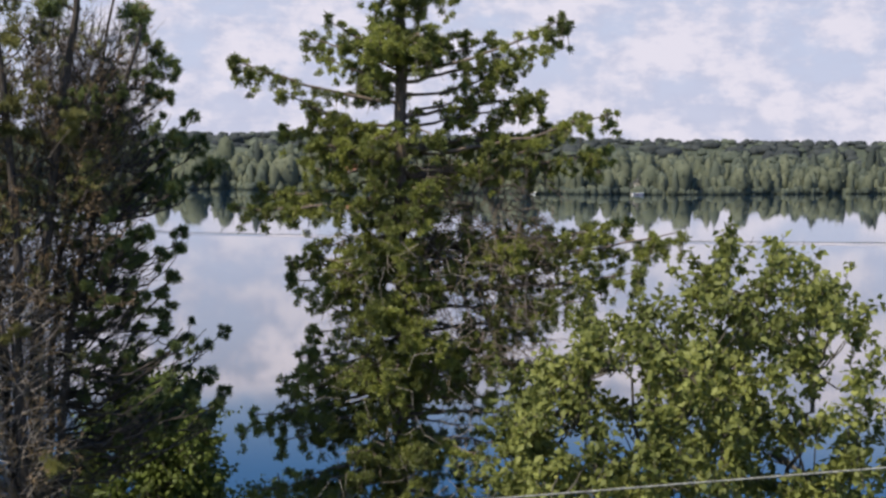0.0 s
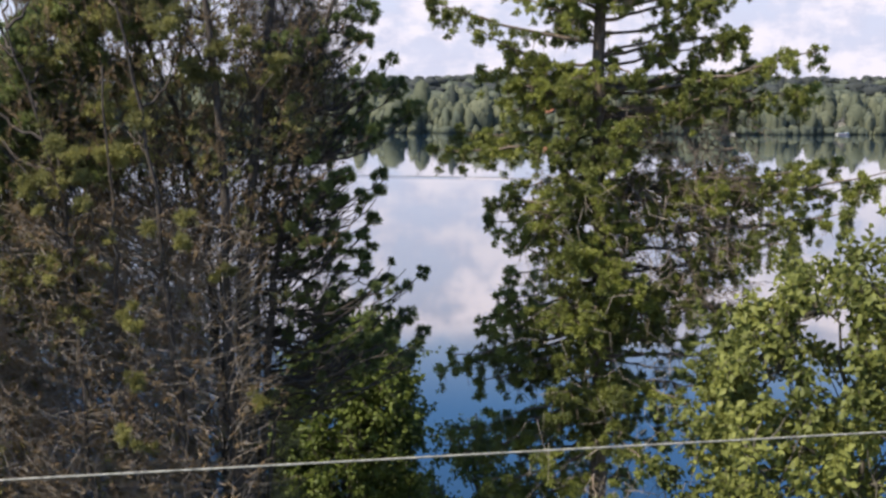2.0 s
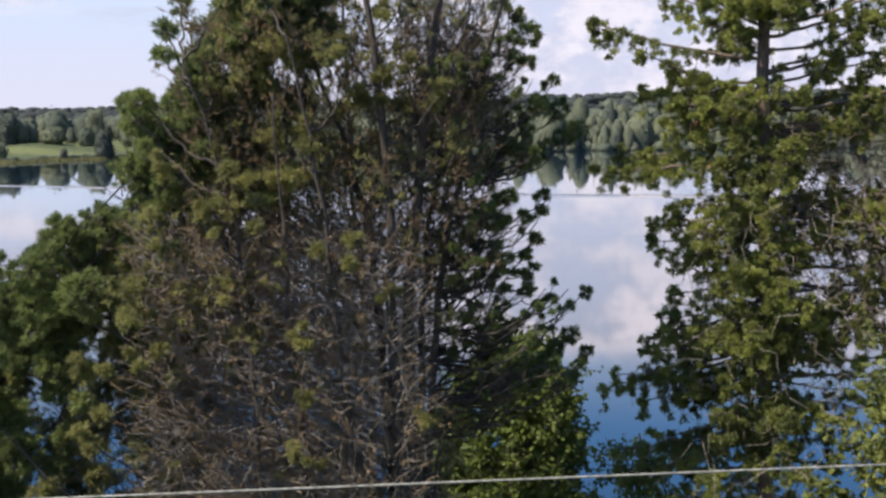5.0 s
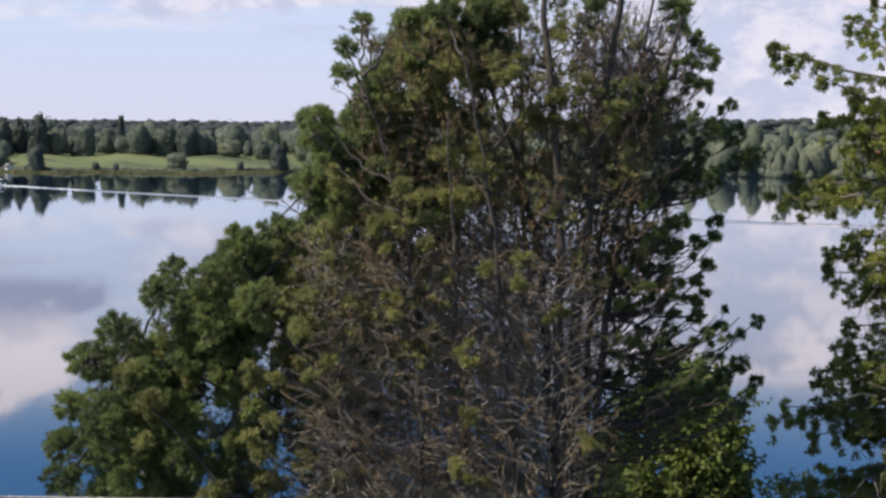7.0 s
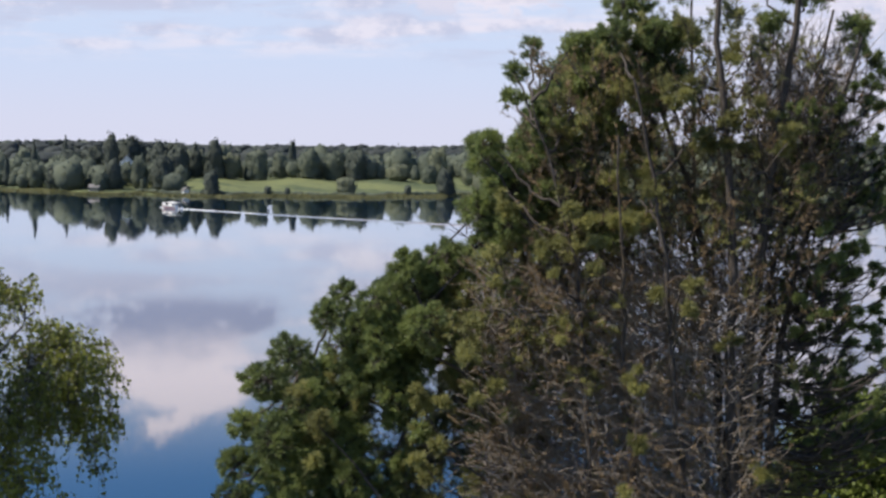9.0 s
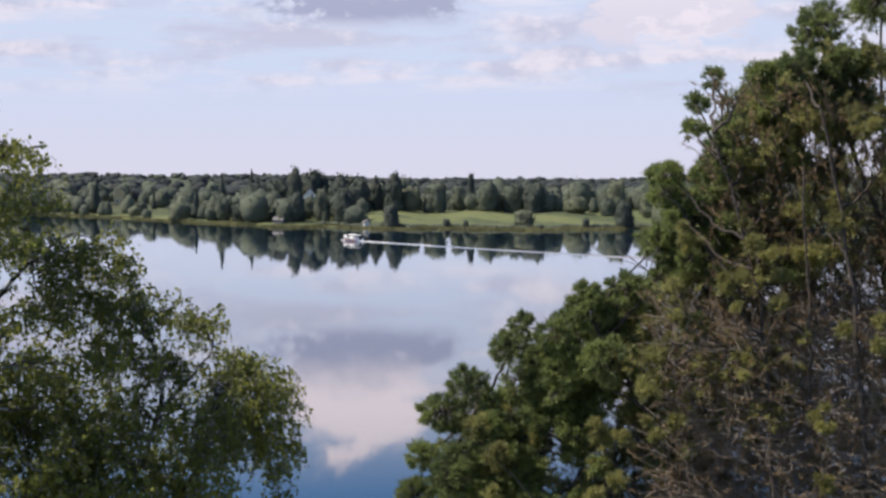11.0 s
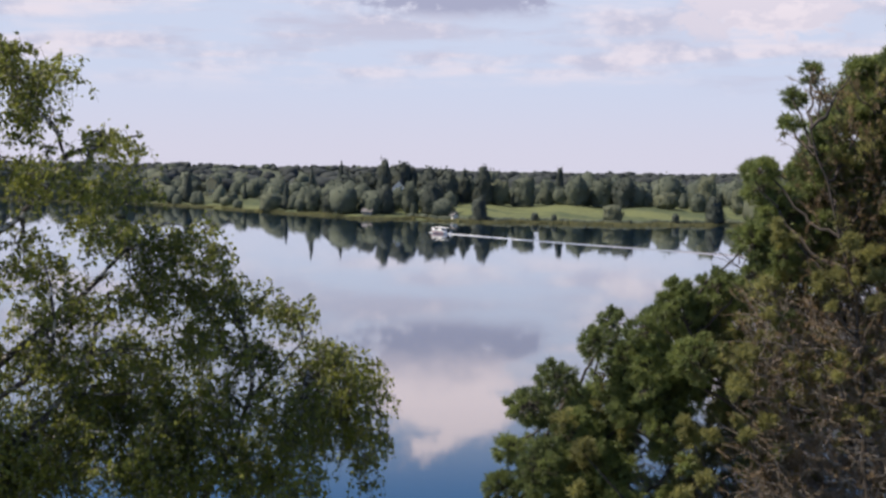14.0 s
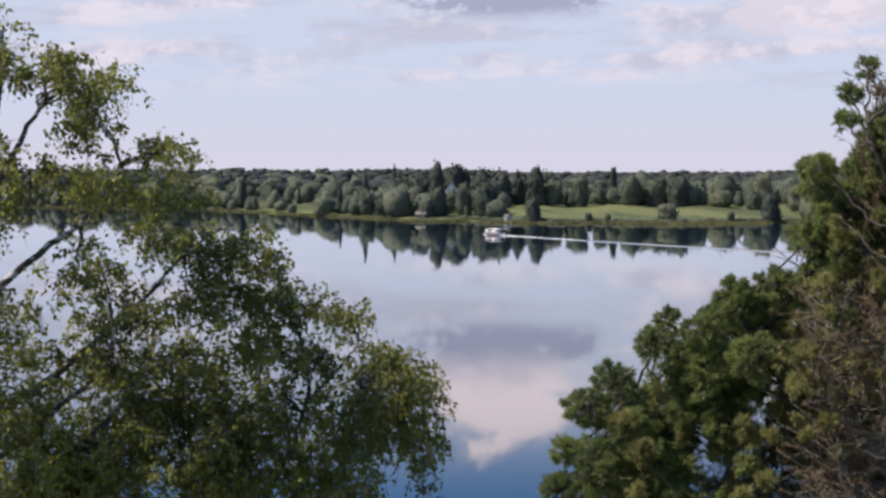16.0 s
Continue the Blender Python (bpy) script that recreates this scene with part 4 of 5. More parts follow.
            if layer < 0:
                tips.append(c)
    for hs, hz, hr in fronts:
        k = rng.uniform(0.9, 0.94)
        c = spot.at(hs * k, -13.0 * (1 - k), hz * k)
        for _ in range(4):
            needle_head(aged_and_lit, hold, c + rng.normal(0, 0.5 * hr, 3), hr * rng.uniform(0.3, 0.55), 0.9, 24, 0.09)
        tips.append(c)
    # smaller heads that fill the full side of the crown
    rim_z, rim_s = (-5.2, -3.7, -2.9, -2.4, -2.05, -1.6, -1.2, -0.85, -0.4, 0.1, 0.6, 1.2), (-4.6, -4.95, -4.95, -4.65, -4.2, -3.75, -3.0, -2.45, -2.3, -2.3, -1.95, -1.5)
    for _ in range(480):
        z = rng.uniform(-1.0, 1.15) if rng.random() < 0.3 else rng.uniform(-4.6, -1.2)
        rim = np.interp(z, rim_z, rim_s)
        u = rng.random() ** 1.8
        hs = rim * 0.96 + u * ((2.9 if z < -1.3 else 1.2))
        if hs > -0.9 or (hs > -1.9 and z < -0.9):
            continue
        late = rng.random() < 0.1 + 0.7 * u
        needle_head(aged_and_lit if late else fresh, hold, spot.bear(hs + 0.1, rng.uniform(-0.75, 1.0), z), rng.uniform(0.1, 0.19), 0.85, 25, 0.09)
    for _ in range(150):
        z = rng.uniform(-4.6, -1.5)
        hs = np.interp(z, rim_z, rim_s) * 0.97 + rng.uniform(0.1, 1.1)
        needle_head(fresh, hold, spot.bear(hs, rng.uniform(-0.5, 0.8), z), rng.uniform(0.11, 0.2), 0.85, 18, 0.1)
    for _ in range(70):
        needle_head(aged_and_lit if rng.random() < 0.5 else fresh, hold, spot.bear(rng.uniform(-3.3, -1.9), rng.uniform(-0.5, 1.0), rng.uniform(-4.6, -1.9)), rng.uniform(0.1, 0.18), 0.85, 25, 0.09)
    # main limbs to the heads
    for c in tips:
        flat = np.linalg.norm(stems[:, :2] - c[:2], axis=1)
        root = stems[int(np.argmin(flat * 0.6 + np.abs(stems[:, 2] - (c[2] - 0.75 * flat - 0.1))))]
        pile = Pile()
        gap = np.linalg.norm(c - root)
        tube(pile, bend(root, c, rng.uniform(-0.16, -0.02) * gap, 9, 0.02), np.linspace(0.009 + 0.009 * gap, 0.006, 9), 6)
        part("limb", pile, PINE_BARK, top, smooth=True)
    # arching branchlets on the thin side, each with a few balls of needles
    edge_z, edge_s = (-2.9, -2.7, -2.3, -1.85, -1.4, -0.9, -0.3, 0.2, 0.6, 1.1), (1.2, 1.55, 1.6, 1.5, 1.2, 1.3, 1.5, 1.35, 1.2, 0.8)
    ends = [(spot.bear(s - 0.04, rng.uniform(-0.4, 0.4), z), r) for s, z, r in balls + low_balls]
    for _ in range(105):
        z = rng.uniform(-2.85, 0.6)
        ends.append((spot.bear(np.interp(z, edge_z, edge_s) * rng.uniform(0.3, 0.98), rng.uniform(-0.8, 0.8), z), rng.uniform(0.035, 0.07)))
    right_stems = np.concatenate([ways[1], ways[5], ways[7]])
    web = Pile()
    for c, r in ends:
        flat = np.linalg.norm(right_stems[:, :2] - c[:2], axis=1)
        root = right_stems[int(np.argmin(flat * 0.7 + np.abs(right_stems[:, 2] - (c[2] - 0.35 * flat))))]
        gap = np.linalg.norm(c - root)
        way = bend(root, c, rng.uniform(-0.22, -0.08) * gap, 10, 0.018)
        tube(web, way, np.linspace(0.008 + 0.007 * gap, 0.005, 10), 5)
        needle_head(fresh, hold, c, r, 0.9, 28, 0.07, 0.038)
        for _ in range(int(2 + 4 * gap)):
            a = way[rng.integers(3, 9)]
            b = a + unit(way[9] - way[6] + rng.normal(0, 0.14, 3) + np.array([0, 0, 0.1])) * rng.uniform(0.1, 0.34)
            tube(web, bend(a, b, rng.uniform(-0.05, -0.01), 5), np.linspace(0.0065, 0.004, 5), 4)
            if rng.random() < 0.5:
                needle_head(fresh, hold, b, rng.uniform(0.025, 0.05), 0.9, 22, 0.066, 0.036)
    part("branch_work", web, PINE_BARK, top, "dark arching branchlets", "stuff", smooth=True)
    # loose older tufts through the crown, thin over the bare middle
    def tufts(count, box_s, box_d, box_z, per):
        s_all, z_all = rng.uniform(*box_s, count), rng.uniform(*box_z, count)
        inside = (s_all > np.interp(z_all, rim_z, rim_s) + 0.3) & (z_all < 1.45 - 0.55 * np.abs(s_all + 0.4))
        c = spot.bear(s_all, rng.uniform(*box_d, count), z_all)[inside]
        for one in c:
            k = int(rng.integers(4, 9))
            w = unit(rng.normal(size=(k, 3)) * 0.7 + np.array([0, 0, 0.9]))
            e = one + w * rng.uniform(0.06, 0.2, (k, 1))
            sticks(hold, one + 0 * e, e, 0.005)
            needle_shoots(aged_and_lit, e, w, per * 2 // 3, 0.055, 0.0125, 0.9)
    tufts(400, (-2.1, 0.55), (-0.9, 1.0), (-1.0, 1.25), 26)
    tufts(40, (0.4, 1.0), (-0.6, 0.8), (-0.6, 1.1), 16)
    tufts(150, (-4.4, -1.9), (0.0, 1.4), (-4.6, -1.5), 36)
    tufts(300, (-2.9, -1.1), (-1.1, 0.9), (-2.3, -0.5), 36)
    tufts(230, (-2.6, 0.6), (0.2, 1.5), (-5.0, -0.8), 26)
    tufts(90, (-2.6, 0.6), (-0.9, 0.2), (-4.6, -0.8), 20)
    tufts(60, (-3.2, 0.6), (-0.8, 0.4), (-4.6, -3.1), 30)
    part("shoot_growth", hold, PINE_BARK, top, "thin brown needle-bearing shoots", "stuff")
    part("crown", fresh, PINE_NEEDLE, top, "dark green rounded needle heads", "stuff")
    part("inner_crown", aged_and_lit, OLD_LIT_NEEDLE, top, "olive brown older needle tufts and paler sunlit ones", "stuff")
    # bare twigs: upper fans, the grey thicket low in the middle, the dark thin side
    for dry, count, box_s, box_d, box_z, rise, mat in ((0.6, 2000, (-1.9, 0.75), (-1.0, 0.6), (-1.5, 0.7), 0.9, PINE_BARK), (0.05, 1100, (0.05, 1.0), (-0.5, 0.7), (-0.4, 0.95), 0.9, TWIG_BARK), (0.35, 9500, (-2.3, 0.1), (-1.0, 0.5), (-4.6, -1.2), 0.5, TWIG_BARK),
                                                       (0.0, 4000, (-2.7, 0.4), (0.0, 1.3), (-4.8, -0.6), 0.6, PINE_BARK), (0.0, 1300, (0.1, 0.95), (-0.6, 0.7), (-2.9, 0.5), 0.5, PINE_BARK), (0.05, 700, (-3.6, -2.2), (-0.3, 0.9), (-4.4, -2.4), 0.5, TWIG_BARK)):
        s_all, d_all, z_all = rng.uniform(*box_s, count), rng.uniform(*box_d, count), rng.uniform(*box_z, count)
        side = np.where(s_all > -0.1, 0.55, -0.45) if rise < 0.8 else s_all * 0.3
        lean = np.stack([side + rng.normal(0, 0.55, count), d_all * 0.3 + rng.normal(0, 0.45, count), rng.normal(rise, 0.4, count)], -1)
        out = lean[:, :1] * spot.right + lean[:, 1:2] * spot.away + lean[:, 2:] * np.array([0, 0, 1.0])
        twig_web(top, spot.at(s_all, d_all, z_all), out, mat, dry, 0.42 if rise > 0.8 or box_s[0] > 0 else 0.55, 0.0085 if rise == 0.6 else 0.006)


def spruce_tree():
    reseed(102)
    spot = Spot(1.9, 14.0)
    top = tree("spruce_tree", "tall ragged spruce with drooping green sprays and grey trunk", "spruce")
    trunk = Pile()
    tube(trunk, crooked(spot, ((0.0, spot.foot[2] - EYE - 0.2), (0.08, -3.9), (0.05, -1.5), (-0.02, 1.2), (-0.03, 3.4)), 0.0, 0.0), np.linspace(0.105, 0.04, 22), 10)
    part("trunk", trunk, SPRUCE_BARK, top, smooth=True)
    # boughs: lateral and height of the tip, height of the root
    left = [(-1.62, 0.77, 0.39), (-1.16, 0.49, 0.16), (-0.87, 0.32, 0.1), (-0.99, 1.06, 0.73), (-0.71, 1.18, 0.9), (-0.82, 0.89, 0.62), (-1.16, 0.12, -0.18), (-0.87, 0.01, -0.24), (-1.62, -0.69, -0.47), (-1.39, -0.54, -0.3),
            (-1.1, -0.66, -0.47), (-0.92, -0.25, -0.35), (-1.09, -1.29, -1.05), (-1.03, -1.41, -1.22), (-0.86, -1.06, -0.93), (-0.8, -1.58, -1.34), (-0.85, -1.99, -1.75), (-0.91, -2.29, -1.98), (-1.09, -2.47, -2.22),
            (-1.55, -2.98, -2.57), (-1.38, -2.77, -2.45), (-1.14, -3.06, -2.75), (-1.43, -3.67, -3.28), (-1.34, -3.84, -3.4), (-0.9, -3.42, -3.17), (-0.79, -2.52, -2.33)]
    right = [(1.57, 1.25, 0.73), (1.46, 0.97, 0.62), (0.89, 1.08, 0.79), (0.66, 1.13, 0.9), (1.13, 0.8, 0.5), (1.39, 0.49, 0.25), (0.9, 0.57, 0.28), (1.19, 0.4, 0.16), (2.13, 0.33, -0.01), (1.77, 0.27, -0.07), (1.48, 0.18, -0.12),
             (2.14, -0.03, -0.3), (1.95, -0.1, -0.35), (0.91, 0.17, -0.07), (1.26, -0.05, -0.24), (2.82, -0.84, -1.05), (2.72, -1.01, -1.11), (2.36, -0.79, -1.05), (2.08, -0.85, -1.05), (1.79, -0.91, -1.11), (1.5, -0.8, -1.05),
             (1.22, -0.97, -1.16), (2.38, -1.25, -1.45), (2.09, -1.37, -1.51), (1.87, -1.55, -1.63), (1.64, -1.73, -1.81), (1.46, -1.61, -1.95)]
    inner = [(1.18, -1.85, -2.16), (0.83, -1.97, -2.22), (0.95, -2.2, -2.39), (1.41, -1.96, -2.16), (1.36, -2.2, -2.39), (0.73, -2.56, -2.45), (0.55, -2.21, -2.28), (0.56, -3.04, -2.81), (0.68, -3.39, -3.11), (0.39, -3.58, -3.34),
             (0.69, -0.63, -0.47), (0.52, -0.35, -0.3), (0.35, -0.75, -0.64), (1.05, -1.21, -1.28), (0.82, -1.44, -1.51)]
    dead = [(1.6, -2.43, -2.57), (1.55, -2.73, -2.82), (0.97, -2.91, -2.81), (1.72, -2.55, -2.69), (1.44, -3.02, -2.93)]
    boughs = [(s, rng.uniform(-0.45, 0.35), z, z0, 1.0 if s < 1.3 or rng.random() < 0.25 else 0.85) for s, z, z0 in left + right + inner] + [(s, rng.uniform(-0.3, 0.3), z, z0, 0.12) for s, z, z0 in dead]
    # boughs towards and away from the eye, fuller low down
    for z in np.concatenate([np.arange(-4.9, -1.9, 0.06), np.arange(-1.9, 0.0, 0.075), np.arange(0.0, 3.2, 0.085)]):
        phi = rng.uniform(0, 2 * math.pi)
        c = math.cos(phi)
        reach = np.interp(z, (-6, -3, -1.8, -0.4, 1.0, 3.2), (1.4, 1.2, 0.95, 0.88, 0.75, 0.25)) * rng.uniform(0.55, 1.0) * (0.85 if c > 0 and z > -2.6 else 1.0)
        if math.sin(phi) > 0.3 and rng.random() < 0.65:
            continue
        boughs.append((c * reach, math.sin(phi) * reach, z, z + (0.18 if z < -2 else -0.2) * reach, 0.85))
    for _ in range(46):
        z = rng.uniform(-4.2, 1.3)
        if not 0.1 < z < 0.7:
            boughs.append((rng.uniform(-0.4, 0.4), rng.uniform(-0.75, -0.35), z, z + rng.uniform(-0.1, 0.2), 1.0))
    spray, hold, bare = Pile(), Pile(), Pile()
    for s, d, z, z0, full in boughs:
        tip, root = spot.at(s, d, z), spot.at(0.03, 0.0, z0)
        length = np.linalg.norm(tip - root)
        path = bend(root, tip, rng.uniform(-0.08, 0.02) * length, 12, 0.012)
        limb = Pile()
        tube(limb, path, np.linspace(0.009 + 0.009 * length, 0.006, 12), 6)
        part("limb", limb, SPRUCE_BARK, top, smooth=True)
        lat, ahead = unit(np.cross(tip - root, np.array([0, 0, 1.0]))), unit(tip - root)
        start = 0.35 if abs(s) > 1.1 else 0.14
        count = int(5 + length * 12.5)
        for t in np.concatenate([[1.0, 0.97], rng.uniform(start, 1.0, count)]):
            p = path[min(11, int(t * 11.99))]
            wide = (0.05 + 0.24 * (1 - t) + 0.05 * length) * rng.uniform(-1, 1)
            e = p + lat * wide + ahead * abs(wide) * 0.5 + np.array([0, 0, rng.uniform(-0.12, 0.06)])
            sticks(hold, [p], [e], 0.005)
            if rng.random() < full:
                needle_head(spray, hold, e, rng.uniform(0.04, 0.085), 0.7, 11, 0.085, 0.038, 0.0155)
            # twigs hanging from the bough, some with needles at the end
            if rng.random() < (0.95 if s > 1.2 else 0.6):
                g = e + np.array([rng.normal(0, 0.03), rng.normal(0, 0.03), -rng.uniform(0.06, 0.2)])
                sticks(bare if full < 0.5 else hold, [e], [g], 0.0045)
                if rng.random() < 0.75 * full:
                    needle_head(spray, hold, g, rng.uniform(0.028, 0.055), 1.2, 10, 0.085, 0.035, 0.0155)
    n = 420
    z0 = rng.uniform(-4.6, -0.9, n)
    a = spot.at(rng.uniform(-0.7, 1.5, n), rng.uniform(-1.0, 0.3, n), z0)
    mid = a + unit(rng.normal(size=(n, 3)) + np.array([0, 0, -0.4])) * 0.2
    sticks(bare, a, mid, 0.005)
    sticks(bare, mid, mid + unit(mid - a + rng.normal(0, 0.12, (n, 3))) * 0.2, 0.004)
    n = 1100
    a = spot.at(rng.uniform(0.1, 1.5, n), rng.uniform(-0.5, 0.6, n), rng.uniform(-2.3, -0.2, n))
    mid = a + unit(rng.normal(size=(n, 3)) + spot.right * 0.8 + np.array([0, 0, -0.3])) * 0.18
    sticks(hold, a, mid, 0.006)
    sticks(hold, mid, mid + unit(mid - a + rng.normal(0, 0.12, (n, 3)) + np.array([0, 0, -0.1])) * 0.18, 0.0045)
    part("shoot_growth", hold, SPRUCE_BARK, top, "thin brown side twigs", "stuff")
    part("dead_brushwood", bare, TWIG_BARK, top, "pale bare dead twigs", "stuff")
    part("crown", spray, SPRUCE_NEEDLE, top, "clumped yellow-green needle sprays", "stuff")


def birch_tree():
    """Wide weeping birch: crooked limbs, thin hanging strands and small leaves in layered boughs with gaps between."""
    reseed(923)
    spot = Spot(62.3, 13.0)
    top = tree("birch_tree", "weeping birch with fine green leaves and pale bark")
    ground = spot.foot[2] - EYE - 0.2
    stems = []
    for d0, d1, rad, points in (
            (0.0, 0.3, 0.13, ((0.0, ground), (0.05, -2.6), (0.15, -0.8), (0.4, 1.3))),
            (0.0, -0.4, 0.05, ((0.1, -3.6), (0.8, -2.58), (1.14, -2.44), (1.6, -1.68), (1.75, -1.15))),
            (-0.2, -0.6, 0.032, ((0.2, -2.6), (0.85, -2.06), (1.14, -1.82), (1.29, -1.56), (1.19, -0.88))),
            (0.0, 0.1, 0.045, ((0.1, -2.3), (0.95, -1.76), (1.39, -1.35), (1.8, -1.05), (2.01, -0.68))),
            (0.0, -0.2, 0.04, ((0.1, -1.2), (0.8, -0.62), (1.14, -0.37), (1.39, 0.05))),
            (0.2, -0.3, 0.045, ((0.3, -6.0), (2.4, -3.9), (2.89, -2.93), (3.05, -2.61), (3.16, -2.17), (3.1, -1.84), (3.01, -1.56))),
            (-0.1, -0.2, 0.022, ((3.1, -2.45), (3.16, -2.17), (3.44, -1.91), (3.7, -1.58))),
            (0.2, -0.2, 0.04, ((0.4, -6.0), (2.9, -3.9), (3.28, -3.18), (3.51, -2.86), (3.57, -2.58), (3.64, -2.14))),
            (0.1, 0.3, 0.035, ((0.2, -0.3), (0.6, 0.4), (0.85, 0.95))),
            (0.1, 0.0, 0.03, ((1.39, 0.05), (1.6, 0.15), (2.1, 0.28)))):
        way = crooked(spot, points, d0, d1, 16)
        pile = Pile()
        tube(pile, way, np.linspace(rad, rad * 0.3, 16), 8)
        part("trunk" if rad > 0.1 else "limb", pile, BIRCH_BARK, top, smooth=True)
        stems.append(way)
    stems = np.concatenate(stems)
    # boughs: lateral, height, half width, half height, fullness
    upper = [(1.0, 0.76, 0.36, 0.3, 0.19), (0.9, 1.0, 0.14, 0.14, 0.17), (1.24, 0.82, 0.22, 0.2, 0.22), (1.1, 0.45, 0.36, 0.25, 0.28), (1.8, 0.21, 0.44, 0.12, 0.28), (1.0, -0.06, 0.62, 0.3, 0.5), (1.7, -0.15, 0.6, 0.22, 0.62),
             (1.8, -0.57, 0.6, 0.2, 0.62), (2.12, -0.79, 0.4, 0.2, 0.45), (2.54, -0.68, 0.36, 0.2, 0.22), (2.73, -0.84, 0.2, 0.2, 0.22), (1.09, -0.88, 0.46, 0.36, 0.42), (1.45, -1.36, 0.62, 0.25, 0.6), (2.07, -1.21, 0.5, 0.3, 0.5), (2.6, -1.22, 0.38, 0.25, 0.56), (2.98, -1.28, 0.27, 0.22, 0.56)]
    lower = [(3.55, -1.41, 0.17, 0.13, 0.6), (4.02, -1.87, 0.27, 0.16, 0.8), (4.26, -2.11, 0.23, 0.2, 0.7), (3.85, -2.03, 0.3, 0.24, 0.9), (3.79, -2.31, 0.44, 0.28, 1.0), (3.56, -2.58, 0.36, 0.4, 1.1), (4.12, -2.5, 0.33, 0.28, 0.7), (4.22, -2.75, 0.18, 0.3, 0.5),
             (3.21, -1.84, 0.3, 0.25, 0.4), (2.72, -1.72, 0.38, 0.3, 0.7), (2.85, -2.2, 0.34, 0.28, 0.8), (1.29, -1.82, 0.67, 0.3, 1.0), (2.07, -1.8, 0.5, 0.25, 1.0), (1.81, -2.32, 0.9, 0.4, 1.7), (2.5, -2.52, 0.6, 0.4, 1.5), (1.19, -2.71, 0.8, 0.4, 2.5), (2.34, -2.95, 0.8, 0.32, 1.8), (3.34, -3.02, 0.55, 0.32, 1.5)]
    hidden = [(0.6, -2.9, 0.7, 0.5, 2.0), (0.5, -2.2, 0.6, 0.4, 1.1), (0.23, -0.02, 0.6, 0.6, 0.6), (0.08, -1.52, 0.8, 0.8, 0.6), (0.33, 0.98, 0.4, 0.3, 0.5), (2.0, -3.9, 1.9, 0.7, 0.6), (-1.0, -0.6, 1.2, 1.4, 0.35)]
    crown, hold, web = Pile(), Pile(), Pile()
    for bs, bz, rs, rz, full in upper + lower + hidden:
        rs, rz = rs * 0.88, rz * 0.88
        heart = spot.at(bs, 0.0, bz)
        flat = np.linalg.norm(stems[:, :2] - heart[:2], axis=1)
        root = stems[int(np.argmin(flat + 0.6 * np.abs(stems[:, 2] - heart[2] + 0.35 * flat)))]
        for _ in range(3):
            goal = spot.at(bs + rng.uniform(-0.6, 0.6) * rs, rng.uniform(-0.5, 0.5), bz + rng.uniform(-0.2, 0.7) * rz)
            tube(web, bend(root, goal, rng.uniform(0.02, 0.1), 8, 0.02), np.linspace(0.014, 0.005, 8), 5)
        count = int(14 + 235 * rs * rz * full)
        w = rng.normal(0, 0.44, (count, 3))
        c = spot.at(bs + w[:, 0] * rs, w[:, 1] * 1.1, bz + w[:, 2] * rz)
        sticks(web, c, c + (heart - c) * rng.uniform(0.25, 0.6, (count, 1)) + np.array([0, 0, -0.05]), 0.004)
        k = 5
        foot = np.repeat(c, k, axis=0)
        n = len(foot)
        out = rng.normal(0, 0.115, (n, 3)) * np.array([1, 1, 0.7])
        drop = rng.uniform(0.02, 0.3, (n, 1)) * (1.25 if bs > 3.7 else 0.8 if bz > -1.0 else 1.0)
        mid = foot + out * 0.6 + np.array([0, 0, 0.03])
        end = foot + out - drop * np.array([0, 0, 1.0])
        sticks(hold, foot, mid, 0.0035)
        sticks(hold, mid, end, 0.0028)
        m = 9
        t = rng.random((n * m, 1))
        a, b, g = np.repeat(foot, m, axis=0), np.repeat(mid, m, axis=0), np.repeat(end, m, axis=0)
        at = np.where(t < 0.4, a + (b - a) * 2.5 * t, b + (g - b) * (t - 0.4) / 0.6) + rng.normal(0, 0.02, (n * m, 3))
        leaves(crown, at, unit(sphere_ways(n * m) + np.array([0, 0, -0.7])), rng.uniform(0.038, 0.058, n * m), rng.uniform(0.028, 0.042, n * m))
    part("branch_work", web, BIRCH_BARK, top, "thin dark branches", "stuff", smooth=True)
    part("twig_growth", hold, BIRCH_BARK, top, kind="stuff")
    part("crown", crown, BIRCH_LEAF, top, kind="stuff")


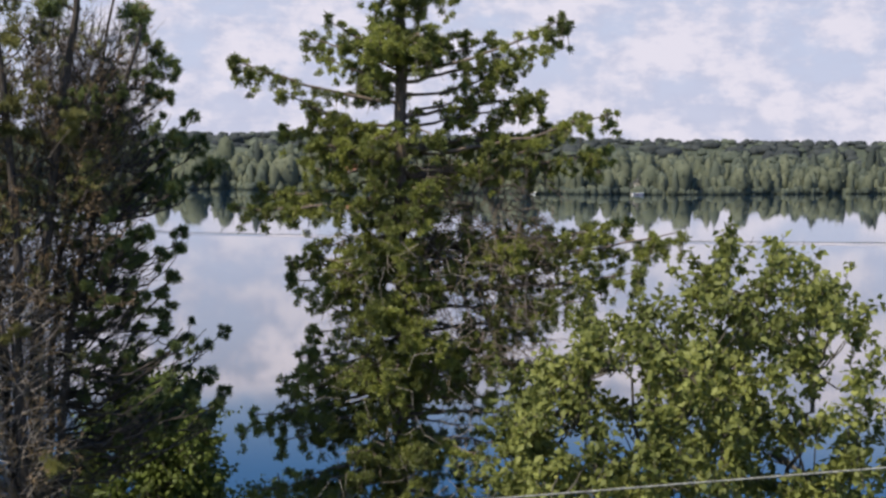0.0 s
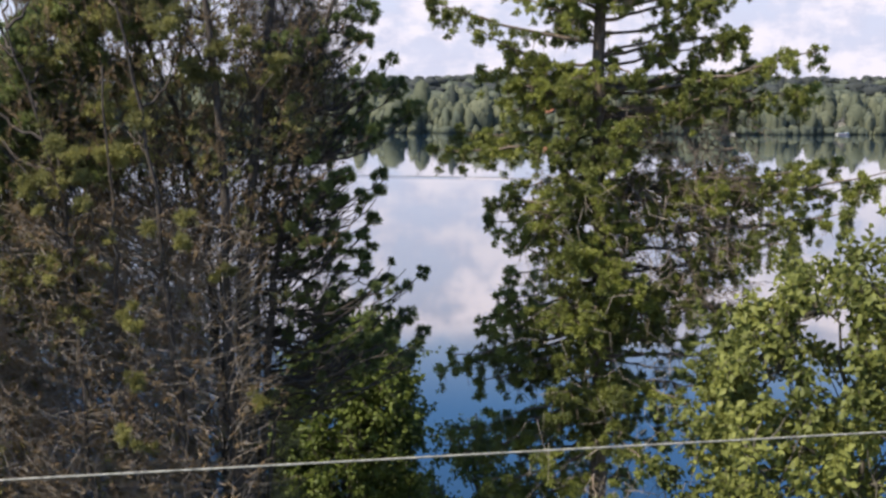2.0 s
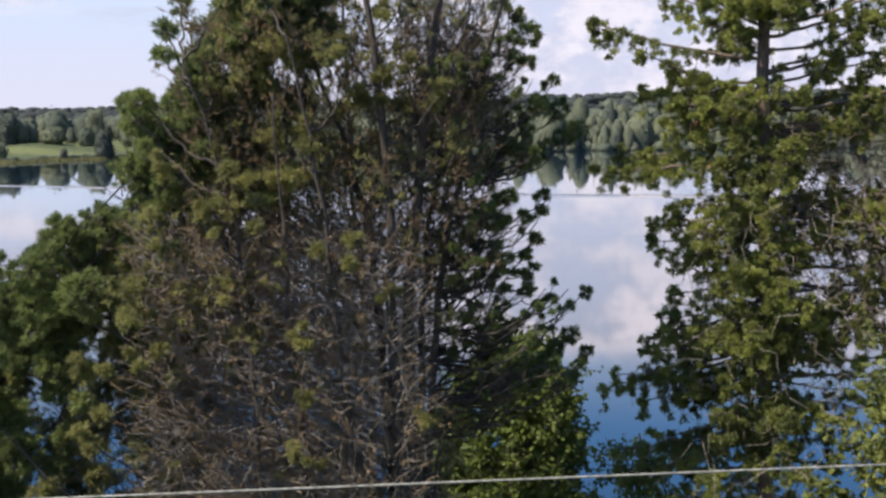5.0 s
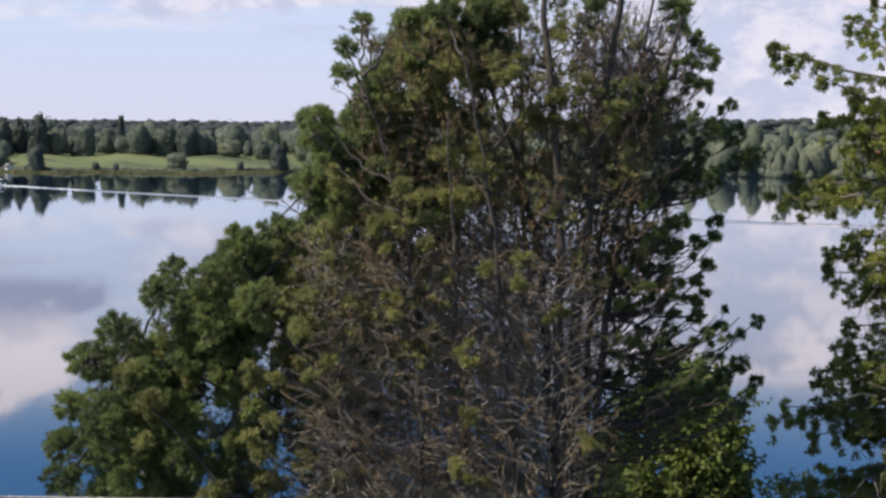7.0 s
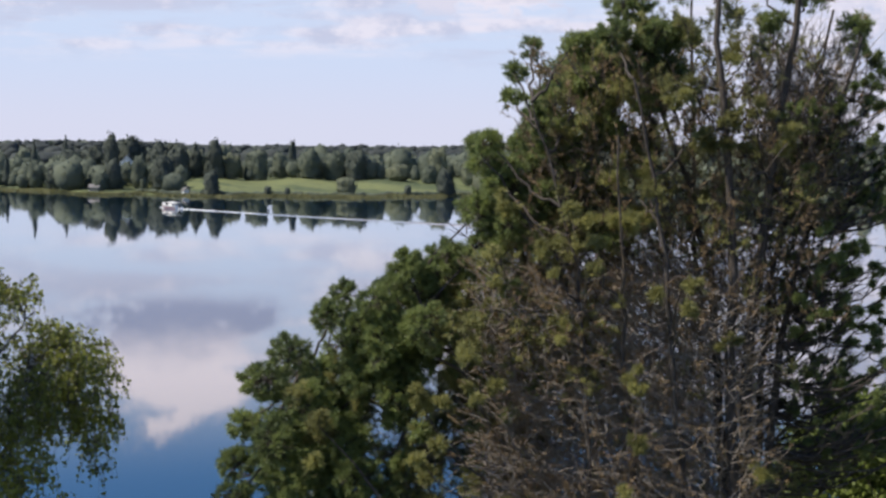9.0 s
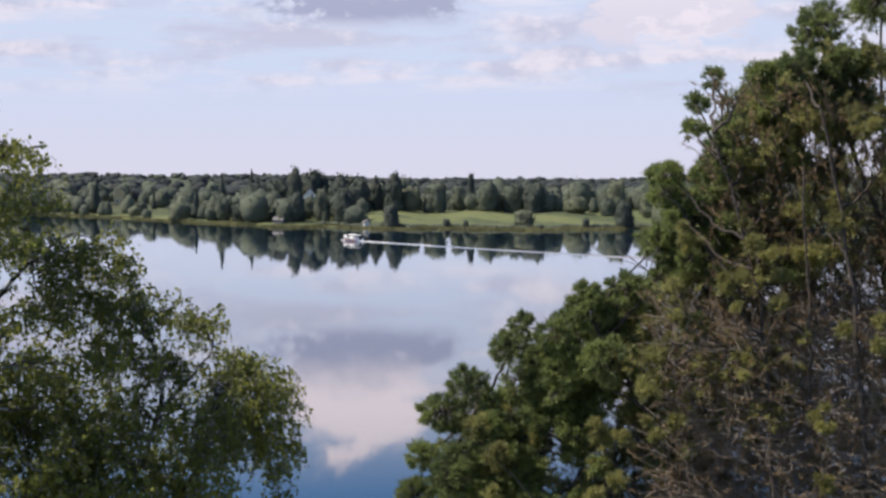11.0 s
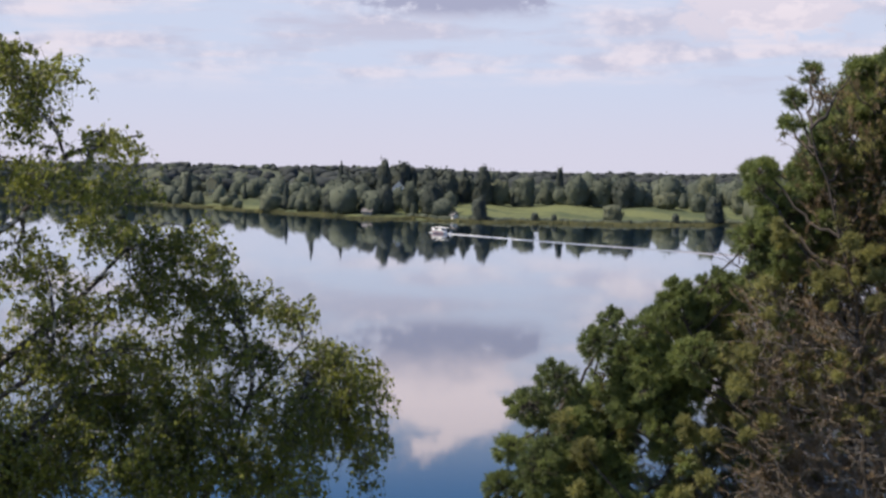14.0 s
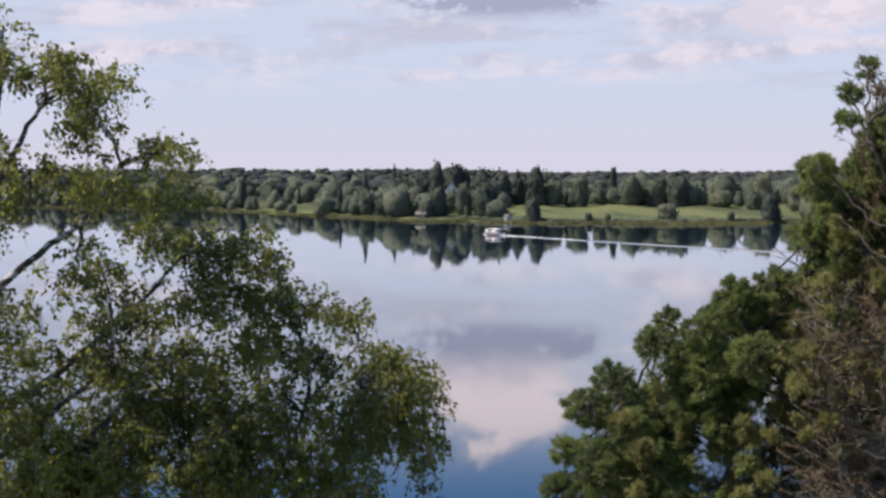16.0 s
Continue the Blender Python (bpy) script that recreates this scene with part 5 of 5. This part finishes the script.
def leafy(name, label, az, r, stems, prof, clusters, per, spread, size, mat, bark, limbs, deep=0.8, sprigs=0, rough=0.0, clump=0.0, gap=-0.05):
    """A broadleaved tree or bush: stems, limbs and clusters of single leaves."""
    reseed(int(az * 10) + 300)
    spot = Spot(az, r)
    top = tree(name, label)
    pts = stems_part(top, spot, stems, bark)
    s, d, z = envelope(prof, clusters, deep, rough)
    centres = spot.at(s, d, z)
    if clump:
        # gaps between the boughs
        full = np.array([noise.noise(Vector(c) * 1.1) for c in centres])
        centres = centres[(full > gap) | (z < clump)]
    limbs_parts(top, pts, centres, limbs, bark, 0.7, 0.028)
    pile, hold = Pile(), Pile()
    for _ in range(sprigs):
        # young shoots that stand out of the crown, with leaves along them
        h = rng.uniform(prof[1][0], prof[-1][0])
        sides = np.interp(h, [p[0] for p in prof], [p[1] for p in prof]), np.interp(h, [p[0] for p in prof], [p[2] for p in prof])
        u = rng.uniform(-1, 1)
        a = spot.at(u * (sides[1] if u > 0 else sides[0]) * 0.95, rng.uniform(-0.7, 0.5) * deep, h - 0.08)
        b = a + unit(np.array([0, 0, 1.0]) + u * 0.6 * spot.right + rng.normal(0, 0.25, 3)) * rng.uniform(0.2, 0.38)
        sticks(hold, [a], [b], 0.005)
        t = rng.random((22, 1))
        leaves(pile, a * (1 - t) + b * t + rng.normal(0, 0.02, (22, 3)), unit(sphere_ways(22) + np.array([0, 0, -0.2])), rng.uniform(0.75, 1.15, 22) * size, rng.uniform(0.7, 1.0, 22) * size * 0.75)
    for c in centres:
        k, m = max(2, int(per / 14)), 14
        e = c + rng.normal(0, spread, (k, 3)) * np.array([1, 1, 0.8])
        mid = (c + e) / 2 + np.array([0, 0, 0.06])
        sticks(hold, c + 0 * e, mid, 0.005)
        sticks(hold, mid, e, 0.003)
        t = rng.random((k * m, 1)) ** 0.7
        a, b, g = c + 0 * np.repeat(e, m, axis=0), np.repeat(mid, m, axis=0), np.repeat(e, m, axis=0)
        at = np.where(t < 0.5, a + (b - a) * 2 * t, b + (g - b) * (2 * t - 1)) + rng.normal(0, 0.03, (k * m, 3))
        leaves(pile, at, unit(sphere_ways(k * m) + np.array([0, 0, -0.5])), rng.uniform(0.7, 1.15, k * m) * size, rng.uniform(0.7, 1.0, k * m) * size * 0.75)
    part("twig_growth", hold, bark, top, kind="stuff")
    part("crown", pile, mat, top, kind="stuff")
    return top


def near_trees():
    pine_tree()
    spruce_tree()
    leafy("maple_tree", "bushy broadleaved tree with sunlit yellow-green leaves", -11.8, 10.5,
          [(0.0, 0.0, 0.0, -2.2, 0.25, 0.0, -1.1, 0.045), (-0.2, 0.1, -0.5, -2.6, -0.8, 0.1, -1.7, 0.035), (0.2, -0.1, 0.5, -2.4, 0.8, 0.0, -1.5, 0.03)],
          [(-5.0, 1.7, 1.2), (-2.8, 2.1, 1.3), (-2.42, 2.0, 1.32), (-1.96, 1.78, 1.3), (-1.67, 1.5, 1.27), (-1.42, 1.2, 1.25), (-1.27, 0.92, 1.2),
           (-1.13, 0.45, 1.08), (-0.97, 0.2, 0.75), (-0.8, -0.1, 0.45), (-0.7, -0.2, 0.32)],
          760, 70, 0.1, 0.074, BUSH_LEAF, BUSH_BARK, 34, 0.8, sprigs=110, rough=0.25, clump=-2.6, gap=-0.1)
    birch_tree()
    leafy("alder_tree", "young green alder growing low behind the pine", 12.1, 16.5,
          [(0.0, 0.0, 0.0, -3.6, 0.1, 0.0, -2.9, 0.05)],
          [(-6.0, 1.0, 1.0), (-4.2, 0.95, 0.85), (-3.5, 0.7, 0.7), (-3.0, 0.35, 0.45), (-2.8, 0.1, 0.1)],
          430, 90, 0.16, 0.078, ALDER_LEAF, BUSH_BARK, 12, 0.9)
    leafy("alder_tree", "small leafy alder growing beneath the spruce", 6.8, 15.5,
          [(0.0, 0.0, 0.0, -4.2, 0.0, 0.0, -3.8, 0.04)],
          [(-6.0, 0.6, 0.6), (-4.4, 0.5, 0.45), (-4.0, 0.25, 0.25), (-3.8, 0.1, 0.1)],
          90, 80, 0.16, 0.06, ALDER_LEAF, BUSH_BARK, 6, 0.9)


near_trees()


# ---------------------------------------------------------------- overhead cable
def build_cable():
    a = radians(21.0)
    mid = np.array([-math.sin(a), math.cos(a), 0]) * 5.0 + np.array([0, 0, EYE - 1.43])
    along = np.array([math.cos(a), math.sin(a), 0])
    t = np.linspace(-2.3, 14, 80)[:, None]
    pile = Pile()
    fall = np.linspace(0, 1, 12)[1:, None]
    end = mid + along * -2.3
    slack = end + along * -0.6 * fall ** 0.5 + np.array([0, 0, -5.6]) * fall ** 1.4
    tube(pile, np.concatenate([slack[::-1], mid + along * t]), 0.0043, 8)
    top = new("overhead_cable")
    tagged(top, "thin pale grey overhead cable strung across the garden", "cable")
    part("strand", pile, CABLE, top, smooth=True)


build_cable()
